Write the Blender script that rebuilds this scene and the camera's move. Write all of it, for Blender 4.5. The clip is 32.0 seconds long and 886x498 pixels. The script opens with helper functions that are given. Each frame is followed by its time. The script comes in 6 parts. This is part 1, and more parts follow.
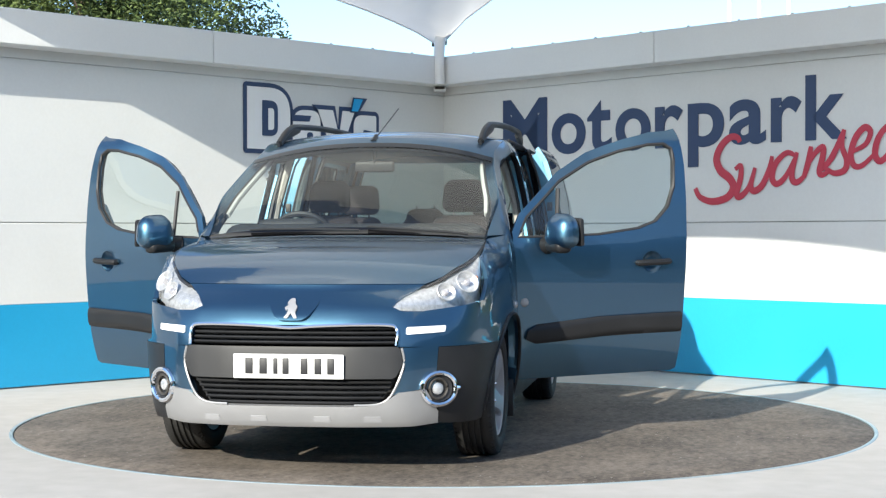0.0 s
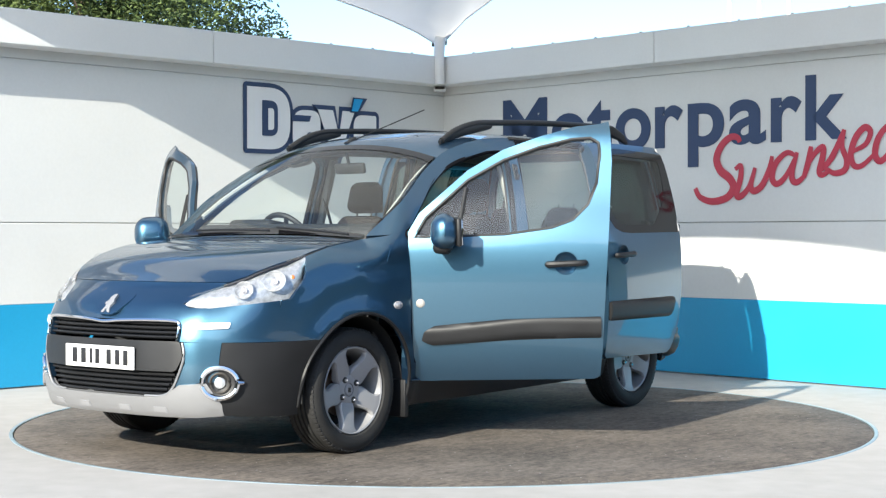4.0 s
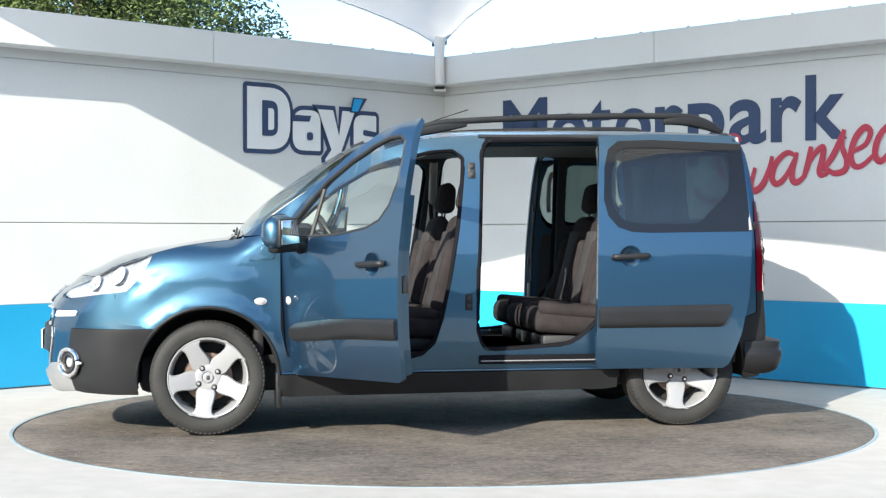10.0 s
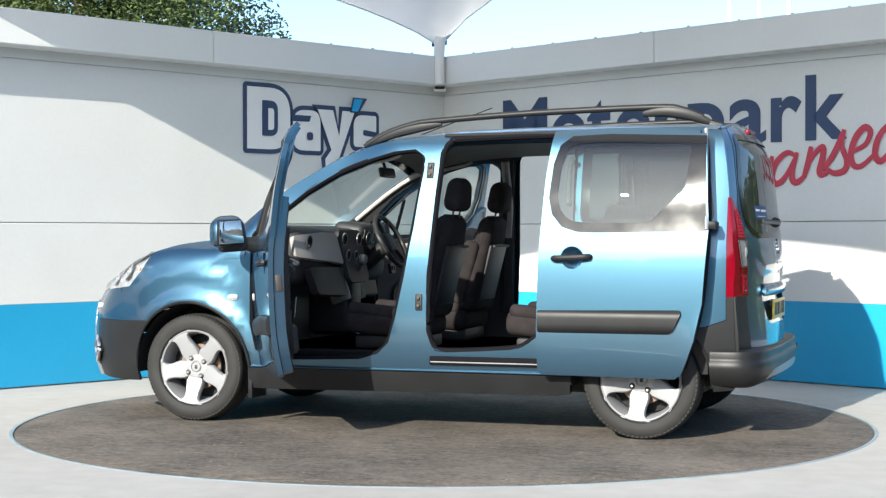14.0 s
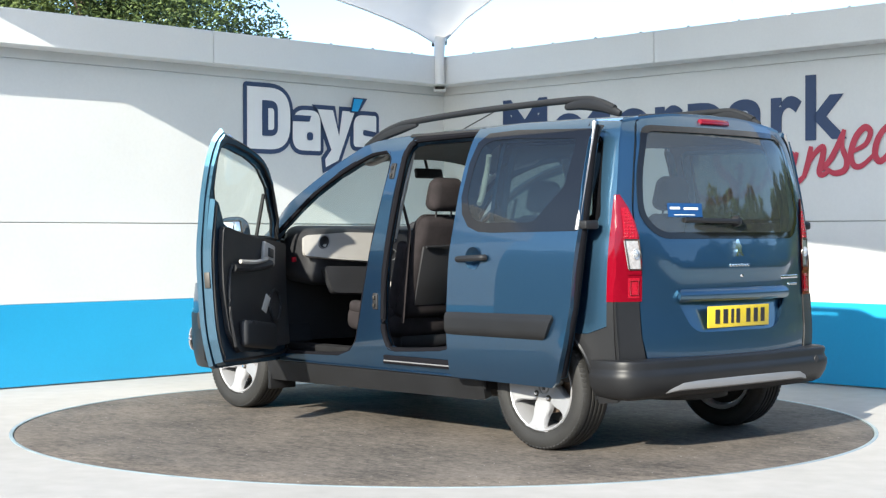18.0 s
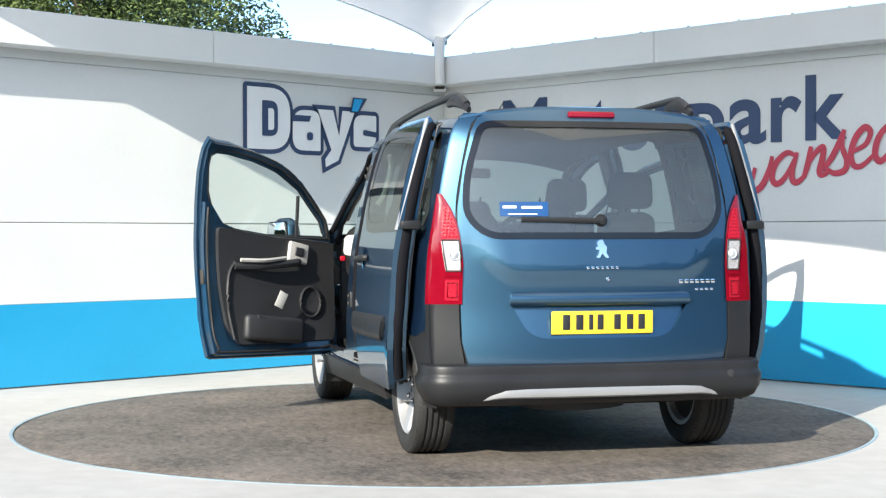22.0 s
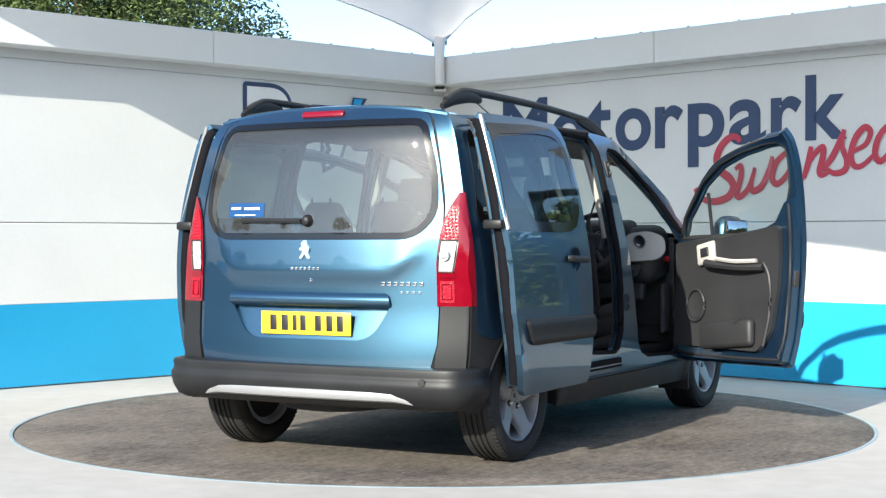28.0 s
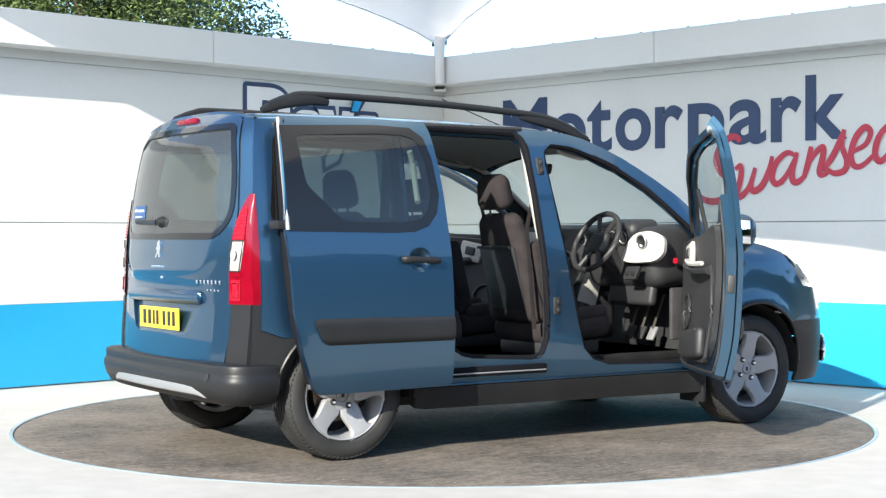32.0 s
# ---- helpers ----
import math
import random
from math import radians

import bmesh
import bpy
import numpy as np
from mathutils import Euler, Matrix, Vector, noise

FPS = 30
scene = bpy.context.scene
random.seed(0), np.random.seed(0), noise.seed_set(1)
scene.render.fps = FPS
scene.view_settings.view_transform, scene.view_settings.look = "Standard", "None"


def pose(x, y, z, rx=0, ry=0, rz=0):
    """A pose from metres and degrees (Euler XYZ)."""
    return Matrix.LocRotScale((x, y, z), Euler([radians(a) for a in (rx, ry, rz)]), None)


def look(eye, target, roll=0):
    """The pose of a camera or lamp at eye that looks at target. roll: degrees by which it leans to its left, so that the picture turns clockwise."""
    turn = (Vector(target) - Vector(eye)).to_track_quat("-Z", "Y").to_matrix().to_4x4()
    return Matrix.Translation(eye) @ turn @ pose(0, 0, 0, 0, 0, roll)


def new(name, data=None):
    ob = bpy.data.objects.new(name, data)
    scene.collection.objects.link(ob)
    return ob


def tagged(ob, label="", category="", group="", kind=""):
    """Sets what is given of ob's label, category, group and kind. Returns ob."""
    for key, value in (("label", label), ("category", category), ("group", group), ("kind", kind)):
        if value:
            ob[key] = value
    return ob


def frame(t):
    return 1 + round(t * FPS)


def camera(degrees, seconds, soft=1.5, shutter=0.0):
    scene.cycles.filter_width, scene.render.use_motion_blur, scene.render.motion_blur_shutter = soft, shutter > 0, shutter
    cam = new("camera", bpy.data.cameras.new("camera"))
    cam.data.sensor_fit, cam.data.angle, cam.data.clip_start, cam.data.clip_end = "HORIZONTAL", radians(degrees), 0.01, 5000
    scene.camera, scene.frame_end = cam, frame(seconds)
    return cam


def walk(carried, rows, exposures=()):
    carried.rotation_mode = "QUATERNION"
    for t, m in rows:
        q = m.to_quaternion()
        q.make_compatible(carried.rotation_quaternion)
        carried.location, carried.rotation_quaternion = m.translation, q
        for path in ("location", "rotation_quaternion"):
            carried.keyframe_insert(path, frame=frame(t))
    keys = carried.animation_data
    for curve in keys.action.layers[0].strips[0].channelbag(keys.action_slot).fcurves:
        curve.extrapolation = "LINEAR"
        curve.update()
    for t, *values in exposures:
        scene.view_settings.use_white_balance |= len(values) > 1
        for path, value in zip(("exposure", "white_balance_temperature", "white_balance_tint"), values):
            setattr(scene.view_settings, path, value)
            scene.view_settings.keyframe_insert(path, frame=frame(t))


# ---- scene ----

# ---- camera: stands still on the forecourt ----
cam = camera(31.97, 32.0, soft=1.3)
EYE = (0.0, -9.334, 1.112)
AIM = (-0.0024, 0.666, 1.0258)
WB = (6830, 5)
EXPOSE = ((0, 1.23), (2, 1.27), (3, 1.31), (6, 1.35), (7, 1.42), (9, 1.50), (11, 1.49), (12, 1.26), (13, 1.21), (14, 1.20), (17, 1.42), (19, 1.47), (22, 1.46), (23, 1.30), (24, 1.19), (25, 1.05), (27, 1.25), (28, 1.37), (29, 1.47), (30, 1.55), (32, 1.60))
walk(cam, [(0.0, look(EYE, AIM, -0.10)), (32.0, look(EYE, AIM, -0.10))], [(float(t), e, *WB) for t, e in EXPOSE])

# ---- daylight: low morning sun from behind the camera's left shoulder ----
SUN_AZ, SUN_EL = radians(-119.9), radians(24.9)
SUN_WAY = Vector((math.cos(SUN_AZ) * math.cos(SUN_EL), math.sin(SUN_AZ) * math.cos(SUN_EL), math.sin(SUN_EL)))
world = bpy.data.worlds.new("daylight")
scene.world = world
world.use_nodes = True
wn = world.node_tree.nodes
sky = wn.new("ShaderNodeTexSky")
sky.sky_type, sky.sun_disc = "NISHITA", False
sky.sun_elevation, sky.sun_rotation = SUN_EL, math.pi / 2 - SUN_AZ
sky.air_density, sky.dust_density, sky.ozone_density = 0.85, 0.8, 4.0
wn["Background"].inputs["Strength"].default_value = 0.14
world.node_tree.links.new(sky.outputs[0], wn["Background"].inputs["Color"])
sun_data = bpy.data.lights.new("sun", "SUN")
sun_data.energy, sun_data.angle, sun_data.color = 3.9, radians(0.53), (1.0, 0.96, 0.90)
sun = new("sun", sun_data)
sun.matrix_world = look(SUN_WAY * 30, (0, 0, 0))


# ---- materials ----
def nodes_of(name):
    m = bpy.data.materials.new(name)
    m.use_nodes = True
    return m, m.node_tree.nodes, m.node_tree.links, m.node_tree.nodes["Principled BSDF"]


def mat(name, color, rough=0.5, metal=0.0, coat=0.0, vary=0.12, scale=6.0, fine=90.0, bump=0.0, tint=None, spec=0.5, rvary=0.08):
    """Surface with variation at two scales: broad stains and fine grain."""
    m, n, l, b = nodes_of(name)
    tc = n.new("ShaderNodeTexCoord")
    big, small = n.new("ShaderNodeTexNoise"), n.new("ShaderNodeTexNoise")
    big.inputs["Scale"].default_value, small.inputs["Scale"].default_value = scale, fine
    big.inputs["Detail"].default_value, small.inputs["Detail"].default_value = 5, 3
    for t in (big, small):
        l.new(tc.outputs["Object"], t.inputs["Vector"])
    add = n.new("ShaderNodeMath")
    add.operation = "MULTIPLY_ADD"
    l.new(small.outputs["Fac"], add.inputs[0])
    add.inputs[1].default_value = 0.45
    l.new(big.outputs["Fac"], add.inputs[2])
    ramp = n.new("ShaderNodeValToRGB")
    lo = [max(0.0, c * (1 - vary)) for c in color]
    hi = [min(1.0, c * (1 + vary)) for c in (tint or color)]
    ramp.color_ramp.elements[0].position, ramp.color_ramp.elements[1].position = 0.42, 1.02
    ramp.color_ramp.elements[0].color, ramp.color_ramp.elements[1].color = (*lo, 1), (*hi, 1)
    l.new(add.outputs[0], ramp.inputs[0])
    l.new(ramp.outputs[0], b.inputs["Base Color"])
    rr = n.new("ShaderNodeMapRange")
    rr.inputs["To Min"].default_value, rr.inputs["To Max"].default_value = max(0.02, rough - rvary), min(1, rough + rvary)
    l.new(big.outputs["Fac"], rr.inputs["Value"])
    l.new(rr.outputs[0], b.inputs["Roughness"])
    b.inputs["Metallic"].default_value = metal
    b.inputs["Coat Weight"].default_value = coat
    b.inputs["Coat Roughness"].default_value = 0.02
    b.inputs["Coat IOR"].default_value = 1.65
    b.inputs["Specular IOR Level"].default_value = spec
    if bump:
        bp = n.new("ShaderNodeBump")
        bp.inputs["Strength"].default_value, bp.inputs["Distance"].default_value = bump, 0.004
        l.new(add.outputs[0], bp.inputs["Height"])
        l.new(bp.outputs[0], b.inputs["Normal"])
    return m


def glass(name, tint, gloss=1.8, dust_haze=0.03):
    """Pane: mirror gloss by Fresnel over a tinted see-through body, with a thin pale dusty film that also paints in
    sun-glare haze.
    """
    m, n, l, b = nodes_of(name)
    out = n["Material Output"]
    tr, gl, fr, mx = n.new("ShaderNodeBsdfTransparent"), n.new("ShaderNodeBsdfGlossy"), n.new("ShaderNodeLayerWeight"), n.new("ShaderNodeMixShader")
    tr.inputs[0].default_value, gl.inputs[1].default_value, fr.inputs[0].default_value = (*tint, 1), 0.0, 0.5
    pw, ad = n.new("ShaderNodeMath"), n.new("ShaderNodeMath")
    pw.operation, pw.inputs[1].default_value = "POWER", 5.0
    ad.operation, ad.use_clamp, ad.inputs[1].default_value, ad.inputs[2].default_value = "MULTIPLY_ADD", True, 0.96, 0.04 * gloss
    l.new(fr.outputs["Facing"], pw.inputs[0]), l.new(pw.outputs[0], ad.inputs[0])
    l.new(ad.outputs[0], mx.inputs[0]), l.new(tr.outputs[0], mx.inputs[1]), l.new(gl.outputs[0], mx.inputs[2])
    df, film, tc, nz, mr = n.new("ShaderNodeBsdfDiffuse"), n.new("ShaderNodeMixShader"), n.new("ShaderNodeTexCoord"), n.new("ShaderNodeTexNoise"), n.new("ShaderNodeMapRange")
    df.inputs[0].default_value = (0.75, 0.78, 0.78, 1)
    nz.inputs["Scale"].default_value, nz.inputs["Detail"].default_value = 3.0, 5
    mr.inputs["To Min"].default_value, mr.inputs["To Max"].default_value = dust_haze * 0.5, dust_haze * 1.5
    l.new(tc.outputs["Object"], nz.inputs["Vector"]), l.new(nz.outputs["Fac"], mr.inputs["Value"]), l.new(mr.outputs[0], film.inputs[0])
    l.new(mx.outputs[0], film.inputs[1]), l.new(df.outputs[0], film.inputs[2])
    l.new(film.outputs[0], out.inputs["Surface"])
    n.remove(b)
    return m


def carpaint():
    """Metallic car paint: pale blue flakes in a navy pigment under a clear lacquer."""
    m, n, l, b = nodes_of("blue_metallic_paint")
    tc, nz, wide = n.new("ShaderNodeTexCoord"), n.new("ShaderNodeTexNoise"), n.new("ShaderNodeTexNoise")
    nz.inputs["Scale"].default_value, nz.inputs["Detail"].default_value = 700.0, 2
    wide.inputs["Scale"].default_value, wide.inputs["Detail"].default_value = 1.3, 4
    ramp, rr = n.new("ShaderNodeValToRGB"), n.new("ShaderNodeMapRange")
    ramp.color_ramp.elements[0].position, ramp.color_ramp.elements[1].position = 0.3, 0.7
    ramp.color_ramp.elements[0].color, ramp.color_ramp.elements[1].color = (*FLAKE_LO, 1), (*FLAKE_HI, 1)
    l.new(tc.outputs["Object"], nz.inputs["Vector"]), l.new(tc.outputs["Object"], wide.inputs["Vector"])
    l.new(nz.outputs["Fac"], ramp.inputs[0]), l.new(ramp.outputs[0], b.inputs["Base Color"])
    rr.inputs["To Min"].default_value, rr.inputs["To Max"].default_value = 0.36, 0.40
    l.new(wide.outputs["Fac"], rr.inputs["Value"]), l.new(rr.outputs[0], b.inputs["Roughness"])
    b.inputs["Metallic"].default_value = 1.0
    pig, mx = n.new("ShaderNodeBsdfPrincipled"), n.new("ShaderNodeMixShader")
    pig.inputs["Base Color"].default_value, pig.inputs["Roughness"].default_value, pig.inputs["Specular IOR Level"].default_value = (0.004, 0.014, 0.055, 1), 0.6, 0.0
    for q in (b, pig):
        q.inputs["Coat Weight"].default_value, q.inputs["Coat Roughness"].default_value, q.inputs["Coat IOR"].default_value = 1.0, 0.012, 1.5
    mx.inputs[0].default_value = 0.78
    l.new(pig.outputs[0], mx.inputs[1]), l.new(b.outputs[0], mx.inputs[2]), l.new(mx.outputs[0], n["Material Output"].inputs["Surface"])
    return m


FLAKE_LO, FLAKE_HI = (0.054, 0.134, 0.196), (0.084, 0.184, 0.254)
PAINT = carpaint()
PLASTIC = mat("black_textured_plastic", (0.013, 0.0133, 0.0145), 0.44, vary=0.2, scale=5, fine=400, bump=0.12, spec=0.28)
RUBBER = mat("black_rubber", (0.014, 0.014, 0.015), 0.6, vary=0.25, fine=200)
EDGE = mat("matt_black_edge", (0.006, 0.006, 0.008), 0.8, vary=0.2, spec=0.1)
TYRE = mat("tyre_rubber", (0.022, 0.0215, 0.021), 0.7, vary=0.35, scale=9, fine=160, bump=0.3, spec=0.35)
SILVER = mat("satin_silver_trim", (0.30, 0.30, 0.305), 0.42, 0.5, vary=0.05, fine=300)
CHROME = mat("chrome", (0.8, 0.8, 0.82), 0.08, 1.0, vary=0.03, rvary=0.03)
ALLOY = mat("silver_alloy", (0.31, 0.31, 0.32), 0.46, 0.3, 0.0, vary=0.06, fine=200)
DARKMETAL = mat("dark_metal", (0.06, 0.055, 0.05), 0.55, 0.6, vary=0.3)
RUST = mat("worn_brake_steel", (0.20, 0.16, 0.14), 0.45, 0.7, vary=0.3, tint=(0.26, 0.17, 0.12))
UNDER = mat("underbody_black", (0.012, 0.012, 0.013), 0.85, vary=0.3)
CABIN = mat("charcoal_cabin_plastic", (0.018, 0.018, 0.020), 0.55, vary=0.15, fine=300, bump=0.1)
FABRIC = mat("charcoal_seat_fabric", (0.024, 0.020, 0.021), 0.9, vary=0.35, scale=14, fine=300, bump=0.12, spec=0.2)
FABRIC2 = mat("grey_seat_fabric", (0.040, 0.038, 0.041), 0.9, vary=0.25, scale=14, fine=300, bump=0.12, spec=0.2)
CARPET = mat("black_floor_carpet", (0.015, 0.015, 0.016), 0.95, vary=0.4, fine=500, bump=0.5, spec=0.1)
CREAM = mat("pale_grey_cabin_trim", (0.35, 0.335, 0.315), 0.5, vary=0.08, fine=200)
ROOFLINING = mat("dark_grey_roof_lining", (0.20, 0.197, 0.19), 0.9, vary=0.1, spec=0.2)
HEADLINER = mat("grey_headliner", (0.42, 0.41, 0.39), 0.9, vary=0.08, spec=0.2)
GLASS = glass("clear_green_glass", (0.80, 0.87, 0.84), dust_haze=0.008)
TINT = glass("green_tinted_glass", (0.36, 0.43, 0.41), 2.0, 0.006)
# rear pane: stronger pale film stands in for sun glare on the glass
REARGLASS = glass("hazed_tinted_rear_glass", (0.38, 0.45, 0.43), 2.4, 0.034)
LENS = glass("clear_lens", (0.93, 0.93, 0.94), 1.8, 0.0)
BLACKGLASS = mat("black_glass_border", (0.006, 0.006, 0.007), 0.06, vary=0.1, spec=0.5)
RED = mat("red_lens", (0.17, 0.002, 0.010), 0.10, vary=0.08, scale=20, fine=300, spec=0.5)
LAMPBOWL = mat("bright_lamp_reflector", (0.52, 0.53, 0.54), 0.34, 0.55, vary=0.35, scale=45, fine=200, bump=0.25)
RED2 = mat("bright_red_reflector", (0.30, 0.006, 0.018), 0.18, spec=0.3, vary=0.45, scale=120, fine=400, bump=0.3)
CLEARLENS = mat("white_lamp_lens", (0.46, 0.44, 0.445), 0.18, 0.3, 0.5, vary=0.3, scale=60)
ORANGE = mat("orange_indicator", (0.75, 0.22, 0.04), 0.2, coat=1.0)
PLATE_W = mat("white_number_plate", (0.78, 0.78, 0.76), 0.35, vary=0.03)
PLATE_Y = mat("yellow_number_plate", (0.62, 0.45, 0.03), 0.35, vary=0.03)
INK = mat("black_print", (0.012, 0.012, 0.014), 0.5)
MIRROR = mat("mirror_glass", (0.62, 0.63, 0.65), 0.01, 1.0, vary=0.0, rvary=0.0)
GREYPLASTIC = mat("dark_grey_plastic", (0.014, 0.0143, 0.0155), 0.5, vary=0.15, scale=5, fine=400, bump=0.15)
STICKER = mat("blue_sticker", (0.006, 0.052, 0.165), 0.4)
WALLWHITE = mat("white_coated_wall_panel", (0.64, 0.645, 0.635), 0.48, vary=0.05, scale=1.1, fine=40)
FASCIA = mat("white_powder_coated_fascia", (0.70, 0.71, 0.715), 0.35, vary=0.04, scale=1.5, fine=60)
WALLBLUE = mat("cyan_painted_wall_band", (0.014, 0.315, 0.57), 0.42, vary=0.06, scale=1.4, fine=50)
JOINT = mat("grey_joint_filler", (0.50, 0.51, 0.51), 0.8, vary=0.15)
DARKGROUND = mat("dark_outer_ground", (0.048, 0.047, 0.046), 0.85, vary=0.25, scale=0.4, fine=60, bump=0.4, spec=0.3)
# near-white base stands in for the running lights' shine; nothing emits
LED = mat("white_led_strip", (0.82, 0.83, 0.84), 0.2, vary=0.1, scale=60, fine=200, coat=0.6)
NAVY = mat("navy_vinyl", (0.024, 0.05, 0.12), 0.45, vary=0.06)
VINYLRED = mat("crimson_vinyl", (0.46, 0.035, 0.065), 0.45, vary=0.06)
VINYLWHITE = mat("white_vinyl", (0.78, 0.78, 0.78), 0.45, vary=0.03)
VINYLCYAN = mat("cyan_vinyl", (0.01, 0.34, 0.68), 0.45, vary=0.05)
POLE = mat("white_painted_steel", (0.78, 0.78, 0.78), 0.3, vary=0.04)
RING = mat("galvanised_ring", (0.42, 0.50, 0.52), 0.4, 0.6, vary=0.2)
BARK = mat("tree_bark", (0.10, 0.075, 0.05), 0.9, vary=0.4, bump=0.6)


def membrane():
    """Woven white canopy fabric that lets part of the daylight through."""
    m, n, l, b = nodes_of("white_tensile_membrane")
    tc, nz, ramp = n.new("ShaderNodeTexCoord"), n.new("ShaderNodeTexNoise"), n.new("ShaderNodeValToRGB")
    nz.inputs["Scale"].default_value, nz.inputs["Detail"].default_value = 2.5, 6
    ramp.color_ramp.elements[0].color, ramp.color_ramp.elements[1].color = (0.66, 0.64, 0.61, 1), (0.78, 0.76, 0.73, 1)
    tl, mx = n.new("ShaderNodeBsdfTranslucent"), n.new("ShaderNodeMixShader")
    l.new(tc.outputs["Object"], nz.inputs["Vector"]), l.new(nz.outputs["Fac"], ramp.inputs[0])
    l.new(ramp.outputs[0], b.inputs["Base Color"]), l.new(ramp.outputs[0], tl.inputs[0])
    b.inputs["Roughness"].default_value, mx.inputs[0].default_value = 0.6, 0.55
    l.new(b.outputs[0], mx.inputs[1]), l.new(tl.outputs[0], mx.inputs[2]), l.new(mx.outputs[0], n["Material Output"].inputs["Surface"])
    return m


MEMBRANE = membrane()


def leafmat():
    m, n, l, b = nodes_of("green_leaves")
    geo, ramp = n.new("ShaderNodeNewGeometry"), n.new("ShaderNodeValToRGB")
    ramp.color_ramp.elements[0].color, ramp.color_ramp.elements[1].color = (0.020, 0.040, 0.012, 1), (0.115, 0.155, 0.045, 1)
    l.new(geo.outputs["Random Per Island"], ramp.inputs[0]), l.new(ramp.outputs[0], b.inputs["Base Color"])
    b.inputs["Roughness"].default_value = 0.45
    return m


LEAF = leafmat()


def concrete():
    """Pale concrete forecourt: broad stains, fine grain, a few tyre-dirt patches."""
    m, n, l, b = nodes_of("pale_concrete")
    tc = n.new("ShaderNodeTexCoord")
    a, c, d = (n.new("ShaderNodeTexNoise") for _ in range(3))
    for t, s in ((a, 0.5), (c, 7.0), (d, 160.0)):
        t.inputs["Scale"].default_value, t.inputs["Detail"].default_value = s, 6
        l.new(tc.outputs["Object"], t.inputs["Vector"])
    m1, m2 = n.new("ShaderNodeMath"), n.new("ShaderNodeMath")
    for q, w in ((m1, 0.5), (m2, 0.25)):
        q.operation, q.inputs[1].default_value = "MULTIPLY_ADD", w
    l.new(c.outputs[0], m1.inputs[0]), l.new(a.outputs[0], m1.inputs[2])
    l.new(d.outputs[0], m2.inputs[0]), l.new(m1.outputs[0], m2.inputs[2])
    r = n.new("ShaderNodeValToRGB")
    r.color_ramp.elements[0].position, r.color_ramp.elements[1].position = 0.6, 1.0
    r.color_ramp.elements[0].color, r.color_ramp.elements[1].color = (0.35, 0.33, 0.30, 1), (0.445, 0.42, 0.39, 1)
    l.new(m2.outputs[0], r.inputs[0]), l.new(r.outputs[0], b.inputs["Base Color"])
    b.inputs["Roughness"].default_value = 0.75
    bp = n.new("ShaderNodeBump")
    bp.inputs["Strength"].default_value, bp.inputs["Distance"].default_value = 0.2, 0.004
    l.new(m2.outputs[0], bp.inputs["Height"]), l.new(bp.outputs[0], b.inputs["Normal"])
    return m


CONCRETE = concrete()


def tablemat():
    """Worn dark rubberised deck: grey wear, curved tyre scuffs round the axis, pale flecks."""
    m, n, l, b = nodes_of("worn_dark_deck")
    tc = n.new("ShaderNodeTexCoord")
    mp = n.new("ShaderNodeMapping")
    mp.inputs["Scale"].default_value = (1.0, 2.0, 1.0)
    l.new(tc.outputs["Object"], mp.inputs["Vector"])
    a, c, d = (n.new("ShaderNodeTexNoise") for _ in range(3))
    for t, s, v in ((a, 1.3, tc.outputs["Object"]), (c, 9.0, mp.outputs[0]), (d, 32.0, tc.outputs["Object"])):
        t.inputs["Scale"].default_value, t.inputs["Detail"].default_value, t.inputs["Roughness"].default_value = s, 9, 0.68
        l.new(v, t.inputs["Vector"])
    m1, m2 = n.new("ShaderNodeMath"), n.new("ShaderNodeMath")
    for q, w in ((m1, 0.8), (m2, 1.0)):
        q.operation, q.inputs[1].default_value = "MULTIPLY_ADD", w
    l.new(c.outputs[0], m1.inputs[0]), l.new(a.outputs[0], m1.inputs[2])
    l.new(d.outputs[0], m2.inputs[0]), l.new(m1.outputs[0], m2.inputs[2])
    r = n.new("ShaderNodeValToRGB")
    e = r.color_ramp.elements
    e[0].position, e[1].position = 0.45, 0.68
    e[0].color, e[1].color = (0.030, 0.024, 0.019, 1), (0.200, 0.166, 0.136, 1)
    half = n.new("ShaderNodeMath")
    half.operation, half.inputs[1].default_value = "MULTIPLY", 0.4
    l.new(m2.outputs[0], half.inputs[0]), l.new(half.outputs[0], r.inputs[0])
    v = n.new("ShaderNodeTexVoronoi")
    v.inputs["Scale"].default_value = 13.0
    l.new(tc.outputs["Object"], v.inputs["Vector"])
    k = n.new("ShaderNodeMath")
    k.operation, k.inputs[1].default_value = "LESS_THAN", 0.065
    l.new(v.outputs["Distance"], k.inputs[0])
    mx = n.new("ShaderNodeMix")
    mx.data_type = "RGBA"
    mx.inputs[7].default_value = (0.34, 0.32, 0.30, 1)
    l.new(k.outputs[0], mx.inputs[0]), l.new(r.outputs[0], mx.inputs[6])
    l.new(mx.outputs[2], b.inputs["Base Color"])
    b.inputs["Roughness"].default_value = 0.8
    bp = n.new("ShaderNodeBump")
    bp.inputs["Strength"].default_value, bp.inputs["Distance"].default_value = 0.35, 0.003
    l.new(m2.outputs[0], bp.inputs["Height"]), l.new(bp.outputs[0], b.inputs["Normal"])
    return m


DECK = tablemat()

# ---- mesh helpers ----
REST = {}


